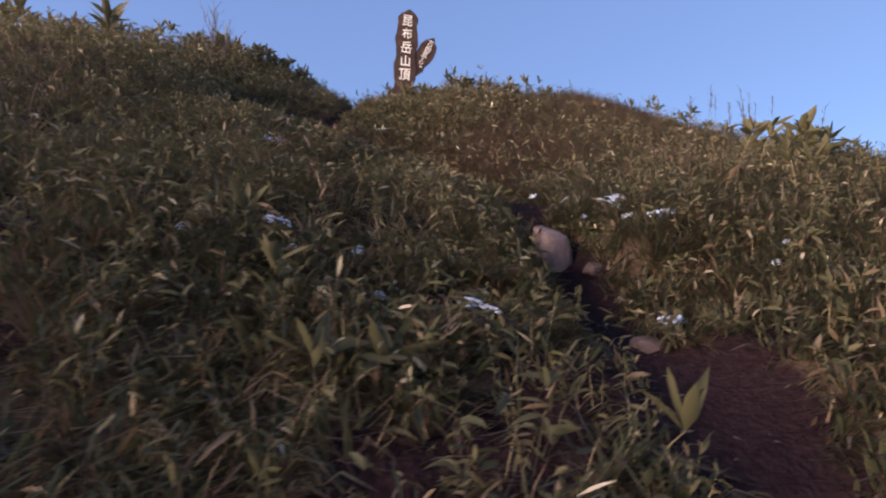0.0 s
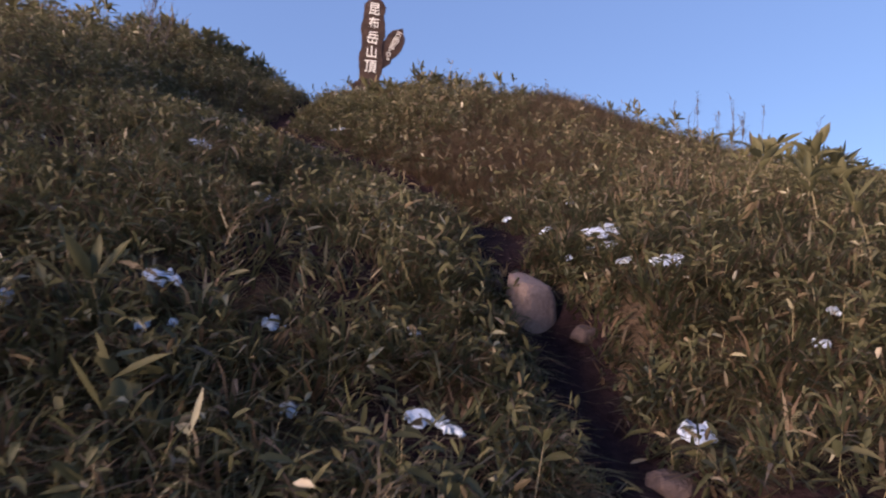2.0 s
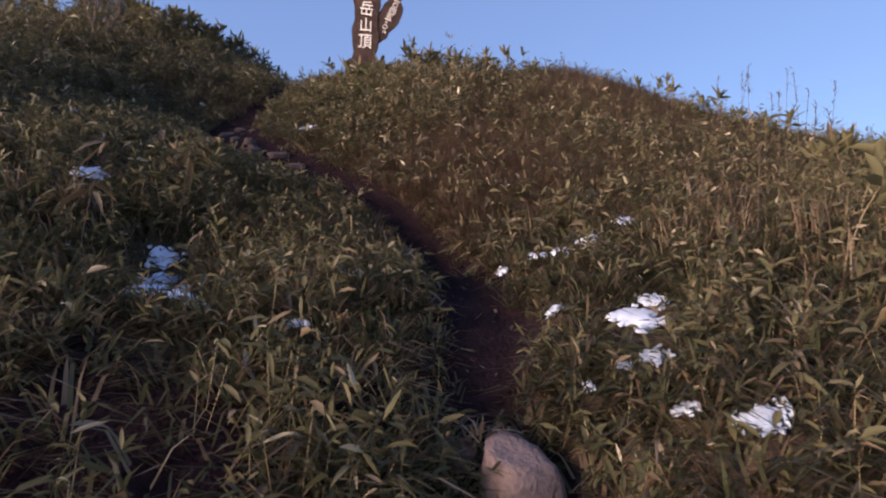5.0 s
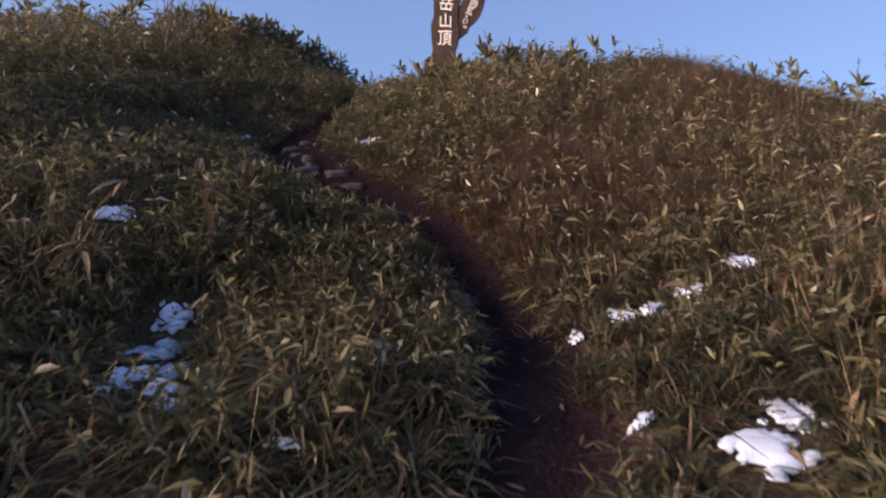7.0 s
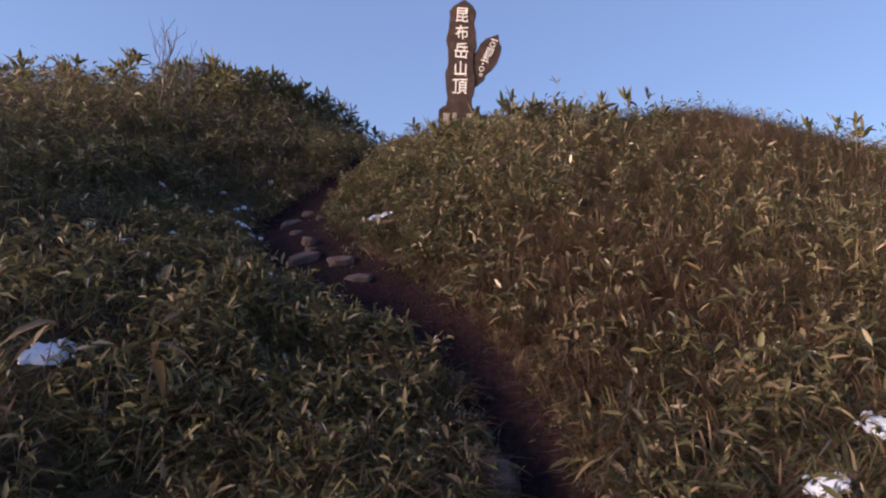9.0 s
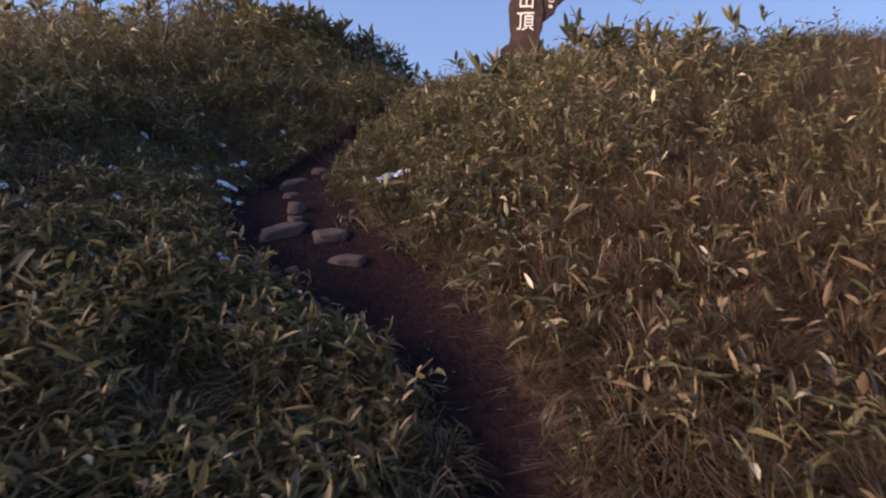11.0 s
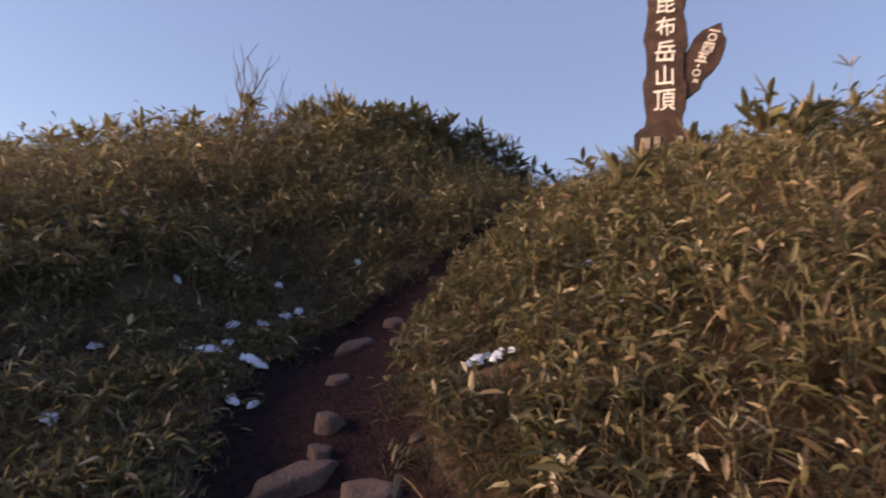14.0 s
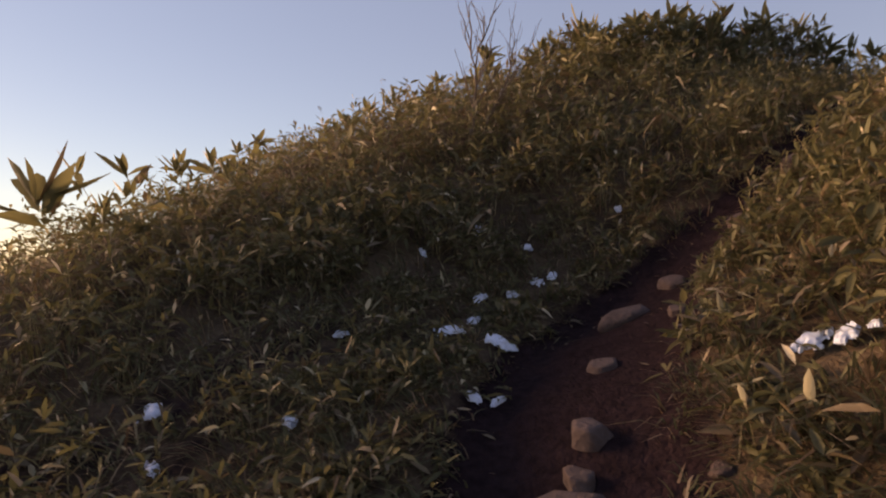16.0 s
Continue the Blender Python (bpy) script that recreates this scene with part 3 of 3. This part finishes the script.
# ---- stones ----
def stone(x, y, long, wide, tall, turn, seed, tip=0.0, block=3.0, facets=9, mat=STONE):
    """A rounded, slightly angular stone half sunk in the ground."""
    rng = random.Random(seed)
    bm = bmesh.new()
    bmesh.ops.create_icosphere(bm, subdivisions=3, radius=0.5)
    off = Vector((rng.uniform(-9, 9), rng.uniform(-9, 9), rng.uniform(-9, 9)))
    cuts = [(Vector((rng.uniform(-1, 1), rng.uniform(-1, 1), rng.uniform(-0.4, 1))).normalized(), rng.uniform(0.36, 0.5)) for _ in range(facets)] + [(Vector((0.15, -0.1, 1)).normalized(), 0.36)]
    start = rng.uniform(0, 6.28)
    cuts += [(Vector((math.cos(start + k * 1.26 + rng.uniform(-0.3, 0.3)), math.sin(start + k * 1.26), rng.uniform(0.0, 0.3))).normalized(), rng.uniform(0.36, 0.44)) for k in range(5)]
    for v in bm.verts:
        q = v.co * 2
        v.co = q / (abs(q.x) ** block + abs(q.y) ** block + abs(q.z) ** block) ** (1 / block) * 0.5
        for nrm, dist in cuts:
            over = v.co.dot(nrm) - dist
            if over > 0:
                v.co -= nrm * over * 0.95
        v.co *= 1 + 0.10 * noise.noise(v.co * 2.2 + off) + 0.03 * noise.noise(v.co * 7 + off)
        v.co.x, v.co.y, v.co.z = v.co.x * long, v.co.y * wide, v.co.z * tall * 1.15
    for f in bm.faces:
        f.smooth = True
    me = bpy.data.meshes.new("stone")
    bm.to_mesh(me)
    bm.free()
    me.materials.append(mat)
    ob = new("stone", me)
    ob.matrix_world = pose(x, y, ground_z(x, y) + tall * 0.1, tip, 0, 0) @ pose(0, 0, 0, 0, 0, turn)
    return ob


big = stone(0.80, 4.02, 0.31, 0.25, 0.42, -6, 12, 8, 3.4, 4, TAN_STONE)
tagged(big, "large tan rounded stone beside the dark trail", "stone")
TRAIL_STONES = [(-1.50, 8.13, 0.37, 0.16, 0.11, 60), (-1.60, 8.40, 0.13, 0.15, 0.15, 85), (-1.22, 8.20, 0.27, 0.18, 0.10, 10), (-0.99, 7.99, 0.25, 0.13, 0.08, 12), (-2.06, 10.13, 0.13, 0.12, 0.10, 0), (-1.23, 7.80, 0.10, 0.09, 0.05, 40),
                (-0.95, 7.52, 0.14, 0.09, 0.05, 5), (-2.14, 9.64, 0.16, 0.13, 0.10, 10), (-2.17, 9.30, 0.30, 0.15, 0.12, 52), (-1.91, 8.83, 0.15, 0.11, 0.06, 25), (-1.51, 8.26, 0.10, 0.11, 0.10, 70), (-1.19, 8.44, 0.07, 0.06, 0.04, 0),
                (-1.84, 9.24, 0.10, 0.09, 0.07, 0), (-2.01, 10.68, 0.20, 0.15, 0.12, 20), (0.22, 6.30, 0.30, 0.28, 0.20, 10), (1.05, 2.70, 0.18, 0.15, 0.10, 10), (1.08, 3.77, 0.20, 0.14, 0.10, 30), (0.57, 4.10, 0.23, 0.15, 0.10, 0)]
for k, (x, y, a, b, c, turn) in enumerate(TRAIL_STONES):
    tagged(stone(x, y, a, b, c * 0.75, turn, 20 + k, 20, 5.0, 6), "tan stone half sunk in the dark trail soil", "stone", "stones on the trail")


# ---- old snow ----
def snow_patch(x, y, long, wide, seed):
    """A ragged, holed pad of old snow, thin at its edges, that follows the slope."""
    n = 27
    rr = random.Random(seed)
    off = Vector((rr.uniform(-50, 50), rr.uniform(-50, 50), rr.uniform(-50, 50)))
    slant = rr.uniform(-0.5, 0.5)

    def field(u, v):
        q = Vector((u * 2.2, v * 2.2, 0)) + off
        return 0.58 - 0.95 * math.hypot(u + slant * v, v) + 0.5 * noise.noise(q) + 0.55 * noise.noise(q * 2.4) + 0.25 * noise.noise(q * 5)
    grid = [[field(2.6 * i / n - 1.3, 2.6 * j / n - 1.3) for i in range(n + 1)] for j in range(n + 1)]
    index, spots, faces = {}, [], []
    for j in range(n):
        for i in range(n):
            corners = ((i, j), (i + 1, j), (i + 1, j + 1), (i, j + 1))
            if sum(grid[b][a] for a, b in corners) > 0:
                for c in corners:
                    if c not in index:
                        index[c] = len(spots)
                        spots.append(c)
                faces.append(tuple(index[c] for c in corners))
    use = collections.Counter(q for f in faces for q in f)
    rim = np.array([use[k] < 4 for k in range(len(spots))])
    uv = np.array([(2.6 * i / n - 1.3, 2.6 * j / n - 1.3) for i, j in spots])
    for k in np.nonzero(rim)[0]:                                         # draw the rim onto the outline
        for _ in range(2):
            u, v = uv[k]
            f, e = field(u, v), 0.02
            gx, gy = (field(u + e, v) - f) / e, (field(u, v + e) - f) / e
            step = -f / max(gx * gx + gy * gy, 0.3)
            uv[k] += np.clip([step * gx, step * gy], -0.06, 0.06)
    deep = np.clip([max(grid[j][i], 0) for i, j in spots], 0, 0.12)
    px, py = x + uv[:, 0] * long * 0.52, y + uv[:, 1] * wide * 0.52
    z0 = ground_z(x, y)
    z = height(px, py) - z0 + np.where(rim, 0.034, 0.040 + min(0.03, 0.15 * long) * np.sqrt(deep)) + 0.002 * np.sin(40 * px + 31 * py)
    top = np.stack([px - x, py - y, z], -1)
    m = len(spots)
    under = np.stack([px - x, py - y, height(px, py) - z0 + 0.024], -1)
    edges = collections.Counter(tuple(sorted((f[k], f[k - 1]))) for f in faces for k in range(4))
    skirt = [(f[k - 1], f[k], f[k] + m, f[k - 1] + m)[::-1] for f in faces for k in range(4) if edges[tuple(sorted((f[k], f[k - 1])))] == 1]
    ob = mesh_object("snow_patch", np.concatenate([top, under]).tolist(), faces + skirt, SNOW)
    ob.location = (x, y, z0)
    return tagged(ob, "thin ragged patch of old snow lying in the grass", "snow", "snow patches")


for k, (x, y, a, b) in enumerate(SNOWFIELDS):
    snow_patch(x, y, a, b, 300 + k)


def overhang_snow():
    """Leaves of the plants around the snow that lie across its edges."""
    rng = np.random.default_rng(14)
    many = [3 + int(34 * max(a, b)) for _, _, a, b in SNOWFIELDS]
    f = np.repeat(np.array(SNOWFIELDS), many, axis=0)
    n = len(f)
    a = rng.uniform(0, 6.283, n)
    r = rng.uniform(0.35, 0.75, n)
    x, y = f[:, 0] + np.cos(a) * f[:, 2] * r, f[:, 1] + np.sin(a) * f[:, 3] * r
    p = np.stack([x, y, height(x, y) + rng.uniform(0.02, 0.07, n)], -1)
    ln = rng.uniform(0.05, 0.11, n)
    way = azimuth(a + math.pi + rng.normal(0, 0.9, n), rng.uniform(0.1, 0.9, n))
    stuff("overhanging_leaves", leaf_arrays(p, way, ln, ln * rng.uniform(0.16, 0.24, n), rng.uniform(0.2, 0.7, n), rng.normal(0, 0.6, n)), LEAF,
          "bamboo grass leaves lying across the edges of the snow", "bamboo grass")


overhang_snow()


# ---- tall bamboo-grass shoots on the skyline ----
def shoot(x, y, tall, seed, spread=1.0, leaves=7):
    rng = np.random.default_rng(seed)
    s = empty("bamboo_shoot", pose(x, y, ground_z(x, y) - 0.02))
    bend = rng.normal(0, 0.12, 2)
    cu_pts = [np.array([bend[0] * k * k, bend[1] * k * k, tall * k]) for k in (0, 0.35, 0.7, 1.0)]
    verts, faces = [], []
    for j, q in enumerate(cu_pts):
        for a in range(5):
            r = 0.0045 * (1 - 0.5 * j / 3)
            verts.append((q[0] + r * math.cos(a * 1.2566), q[1] + r * math.sin(a * 1.2566), q[2]))
    for j in range(3):
        for a in range(5):
            faces.append((j * 5 + a, j * 5 + (a + 1) % 5, j * 5 + 5 + (a + 1) % 5, j * 5 + 5 + a))
    mesh_object("stem", verts, faces, STEM, s)
    turn = rng.uniform(0, 6.28)
    for k in range(leaves):
        f = 1 - 0.3 * rng.random() if k > 2 else 1.0
        q = cu_pts[-1] * f
        ln = rng.uniform(0.16, 0.28) * spread
        v, fc = leaf_arrays(q[None], azimuth(np.array([turn + k * 2.4]), np.array([rng.uniform(0.35, 1.4)])), np.array([ln]), np.array([ln * rng.uniform(0.19, 0.27)]),
                            np.array([rng.uniform(0.0, 0.5)]), rng.normal(0, 0.6, 1))
        mesh_object("leaf", v.tolist(), fc.tolist(), LEAF if rng.random() > 0.07 else DRY, s)
    return tagged(s, "tall leafy bamboo grass shoot rising above the slope", "bamboo shoot", "shoots on the skyline")


seed = 500
for (ax, ay), (bx, by), count in RIDGES:
    low = 0.8 if ax > 0 and ay < 6 else 0.75 if bx > 0 else 0.9 if bx > -4 else 1.0      # shorter on the right-hand crest
    for k in range(count):
        seed += 1
        rr = random.Random(seed)
        f = (k + rr.random()) / count
        shoot(ax + (bx - ax) * f + rr.gauss(0, 0.15), ay + (by - ay) * f + rr.gauss(0, 0.2), rr.uniform(0.28, 0.60) * low, seed, rr.uniform(0.9, 1.45) * low, rr.randint(7, 12))
tagged(shoot(-4.3, 7.08, 0.52, 9004, 1.6, 15), "large bamboo grass shoot with broad long leaves against the glow")
for k, (x, y, tall, size) in enumerate(((3.16, 5.14, 0.34, 1.0), (2.62, 5.12, 0.50, 0.95), (2.58, 3.76, 0.42, 1.0), (3.27, 5.92, 0.48, 1.1), (2.8, 4.5, 0.40, 1.0), (-5.44, 8.27, 0.36, 1.0), (-5.05, 7.36, 0.24, 1.0), (-4.75, 7.2, 0.22, 0.9))):
    tagged(shoot(x, y, tall, 9200 + k, size, 7), "bamboo grass shoot with broad upright leaves on the slope")
tagged(shoot(0.48, 11.6, 0.75, 9002, 0.8, 5), "single tall bamboo grass stalk with a small leaf tuft")
for k, (x, y, tall) in enumerate(((-0.28, 1.86, 0.2), (-0.12, 2.02, 0.14), (0.38, 2.15, 0.18), (0.72, 1.66, 0.16), (-0.91, 2.88, 0.2), (-0.54, 2.53, 0.16), (-0.34, 2.55, 0.16))):
    tagged(shoot(x, y, tall, 9100 + k, 1.0, 5), "low bamboo grass plant with a few broad dark leaves", group="low plants beside the trail")


# ---- bare shrub on the ridge ----
def bare_tree(x, y, tall):
    rng = random.Random(77)
    s = empty("bare_shrub", pose(x, y, ground_z(x, y) - 0.03))
    tagged(s, "leafless grey shrub with fine upright twigs", "shrub")

    def limb(name, pts, r0, r1, parent):
        cu = bpy.data.curves.new(name, "CURVE")
        cu.dimensions, cu.bevel_depth, cu.bevel_resolution = "3D", 1.0, 1
        sp = cu.splines.new("POLY")
        sp.points.add(len(pts) - 1)
        for i, q in enumerate(pts):
            sp.points[i].co, sp.points[i].radius = (*q, 1), r0 + (r1 - r0) * i / (len(pts) - 1)
        ob = new(name, cu)
        bpy.context.view_layer.update()
        me = bpy.data.meshes.new_from_object(ob.evaluated_get(bpy.context.evaluated_depsgraph_get()))
        bpy.data.objects.remove(ob)
        me.materials.clear()
        me.materials.append(BARK)
        o = new(name, me)
        o.parent = parent
        return o

    def grow(start, way, length, r, depth, parent):
        pts, q, w = [start], start.copy(), way.copy()
        for _ in range(5):
            w = (w + Vector((rng.gauss(0, 0.12), rng.gauss(0, 0.12), 0.05))).normalized()
            q = q + w * length / 5
            pts.append(q.copy())
        ob = limb("trunk" if depth == 0 else "branch" if depth == 1 else "twig", pts, r, r * 0.45, parent)
        if depth < 2:
            for k in range(8 if depth == 0 else 5):
                i = 2 + k % 4 if depth == 0 else 1 + k % 5
                a = rng.uniform(0, 6.28)
                sw = (w + Vector((math.cos(a), math.sin(a), 0.1)) * rng.uniform(0.35, 0.7)).normalized()
                grow(pts[i], sw, length * rng.uniform(0.4, 0.62), r * 0.5, depth + 1, ob if depth == 1 else s)
    grow(Vector((0, 0, 0)), Vector((-0.12, -0.05, 1)), tall, 0.016, 0, s)
    grow(Vector((0.03, 0, 0)), Vector((0.15, 0.1, 1)), tall * 0.8, 0.011, 0, s)


bare_tree(-4.45, 10.19, 1.0)


# ---- dead stalks on the right-hand ridge ----
def dead_stalk(x, y, tall, seed):
    """A dry flower stalk with a feathery plume."""
    rng = np.random.default_rng(seed)
    s = empty("dead_stalk", pose(x, y, ground_z(x, y) - 0.02))
    lean = rng.normal(0, 0.10, 2)
    top = np.array([lean[0], lean[1], 1.0]) * tall
    verts, faces = [], []
    for j, k in enumerate((0, 0.5, 1.0)):
        for a in range(4):
            r = 0.0038 - 0.001 * j
            verts.append((top[0] * k * k + r * math.cos(a * 1.571), top[1] * k * k + r * math.sin(a * 1.571), top[2] * k))
    faces = [(j * 4 + a, j * 4 + (a + 1) % 4, j * 4 + 4 + (a + 1) % 4, j * 4 + 4 + a) for j in range(2) for a in range(4)]
    mesh_object("stem", verts, faces, BARK, s)
    n = 26
    k = rng.uniform(0.68, 1.02, n)
    p = np.stack([top[0] * k * k, top[1] * k * k, top[2] * k], -1)
    v, f = blade_arrays(p, azimuth(rng.uniform(0, 6.28, n), rng.uniform(0.4, 1.3, n)), rng.uniform(0.03, 0.09, n), np.full(n, 0.007), rng.uniform(0.1, 0.5, n))
    mesh_object("plume", v.tolist(), f.tolist(), BARK, s, "feathery brown seed plume")
    tagged(s, "dry brown flower stalk with a feathery plume", "dead stalk", "stalks on the ridge")


for k, (x, y, tall) in enumerate(((4.05, 9.6, 0.62), (4.25, 9.4, 0.75), (4.5, 9.1, 0.6), (4.7, 8.8, 0.7), (4.8, 8.5, 0.8), (4.55, 8.9, 0.5), (3.9, 7.4, 0.62), (5.3, 8.2, 0.7), (5.2, 11.2, 0.8), (5.6, 10.7, 0.85), (4.15, 9.0, 0.8), (2.4, 5.56, 0.66), (3.2, 5.95, 0.66), (4.4, 8.4, 0.85), (4.0, 8.1, 0.7))):
    dead_stalk(x, y, tall * 1.2, 700 + k)


# ---- pale withered tufts and single dry leaves ----
def pale_tuft(x, y, size, seed):
    rng = np.random.default_rng(seed)
    n = 34
    p = np.concatenate([rng.normal(0, 0.02, (n, 2)), rng.uniform(0.0, 1.3, (n, 1)) * size], 1)
    v, f = blade_arrays(p, azimuth(rng.uniform(0, 6.28, n), rng.uniform(0.2, 1.3, n)), rng.uniform(0.6, 1.2, n) * size, rng.uniform(0.006, 0.012, n), rng.uniform(0.4, 1.1, n))
    ob = mesh_object("grass_tuft", v.tolist(), f.tolist(), DRY, flat=True)
    ob.location = (x, y, ground_z(x, y))
    tagged(ob, "pale withered grass tuft drooping over the slope", "grass tuft", "withered tufts")


for k, (x, y, size) in enumerate(((-0.69, 3.48, 0.24), (0.72, 4.12, 0.13), (1.9, 4.3, 0.2), (0.7, 8.6, 0.18), (-0.1, 8.4, 0.15), (1.6, 7.2, 0.2), (2.2, 6.0, 0.22), (-1.6, 5.4, 0.2), (0.95, 8.0, 0.16), (0.1, 2.2, 0.16), (-0.89, 3.94, 0.2), (0.66, 4.1, 0.12), (0.15, 6.2, 0.14))):
    pale_tuft(x, y, size, 800 + k)


def straw_clump(x, y, tall, count, seed):
    """An upright clump of dead reddish grass stalks."""
    rng = np.random.default_rng(seed)
    p = np.concatenate([rng.normal(0, 0.10, (count, 2)), np.full((count, 1), -0.03)], 1)
    v, f = blade_arrays(p, azimuth(rng.uniform(0, 6.28, count), rng.uniform(1.1, 1.5, count)), rng.uniform(0.5, 1.0, count) * tall, rng.uniform(0.005, 0.009, count), rng.uniform(0.0, 0.35, count))
    ob = mesh_object("straw_clump", v.tolist(), f.tolist(), STRAW, flat=True)
    ob.location = (x, y, ground_z(x, y))
    tagged(ob, "upright clump of dead reddish grass stalks on the slope", "grass clump", "straw clumps", "stuff")


for k, (x, y, tall, count) in enumerate(((2.27, 5.68, 0.5, 70), (1.97, 5.7, 0.42, 50), (2.45, 6.25, 0.5, 60), (2.75, 5.6, 0.45, 45), (2.6, 5.0, 0.4, 30), (1.4, 8.3, 0.35, 30), (0.5, 7.9, 0.34, 40), (0.9, 8.5, 0.34, 30))):
    straw_clump(x, y, tall, count, 850 + k)


def hanging_leaves(x, y, lift, size, count, seed):
    """A withered shoot whose broad pale leaves hang down."""
    rng = np.random.default_rng(seed)
    s = empty("withered_shoot", pose(x, y, ground_z(x, y)))
    verts, faces = [], []
    for j, k in enumerate((0, 1.0)):
        for a in range(4):
            verts.append((0.0025 * math.cos(a * 1.571) + 0.06 * k, 0.0025 * math.sin(a * 1.571), lift * k))
    mesh_object("stem", verts, [(a, (a + 1) % 4, 4 + (a + 1) % 4, 4 + a) for a in range(4)], BARK, s)
    for k in range(count):
        ln = size * rng.uniform(0.75, 1.15)
        v, f = leaf_arrays(np.array([[0.06, 0, lift * rng.uniform(0.9, 1.0)]]), azimuth(np.array([rng.uniform(0, 6.28)]), np.array([rng.uniform(-0.3, 0.5)])), np.array([ln]), np.array([ln * 0.22]),
                           np.array([rng.uniform(0.5, 1.0)]), rng.normal(0, 0.6, 1))
        mesh_object("leaf", v.tolist(), f.tolist(), DRY, s)
    tagged(s, "withered bamboo shoot with pale drooping tan leaves", "withered shoot", "withered shoots")


for k, (x, y, lift, size, count) in enumerate(((-1.34, 5.10, 0.44, 0.17, 4), (-1.10, 5.67, 0.62, 0.18, 4), (-0.85, 5.3, 0.32, 0.12, 3), (0.24, 1.48, 0.16, 0.16, 3), (0.68, 6.2, 0.16, 0.14, 3), (-0.16, 8.88, 0.26, 0.18, 3),
                                               (0.05, 9.3, 0.3, 0.18, 3), (0.35, 9.7, 0.28, 0.15, 4), (-3.3, 9.3, 0.3, 0.2, 3), (-2.9, 10.6, 0.34, 0.19, 3), (-1.1, 8.1, 0.2, 0.16, 2), (-3.5, 8.2, 0.3, 0.18, 3),
                                               (2.1, 4.1, 0.35, 0.2, 3), (0.3, 8.1, 0.24, 0.16, 3), (-0.35, 8.1, 0.22, 0.15, 3), (-4.2, 10.6, 0.36, 0.2, 3), (-1.69, 5.82, 0.34, 0.22, 3), (-1.44, 6.32, 0.28, 0.15, 3), (-1.77, 6.68, 0.3, 0.16, 2), (0.66, 6.27, 0.15, 0.13, 3), (-3.3, 10.4, 0.3, 0.16, 4))):
    hanging_leaves(x, y, lift, size, count, 900 + k)
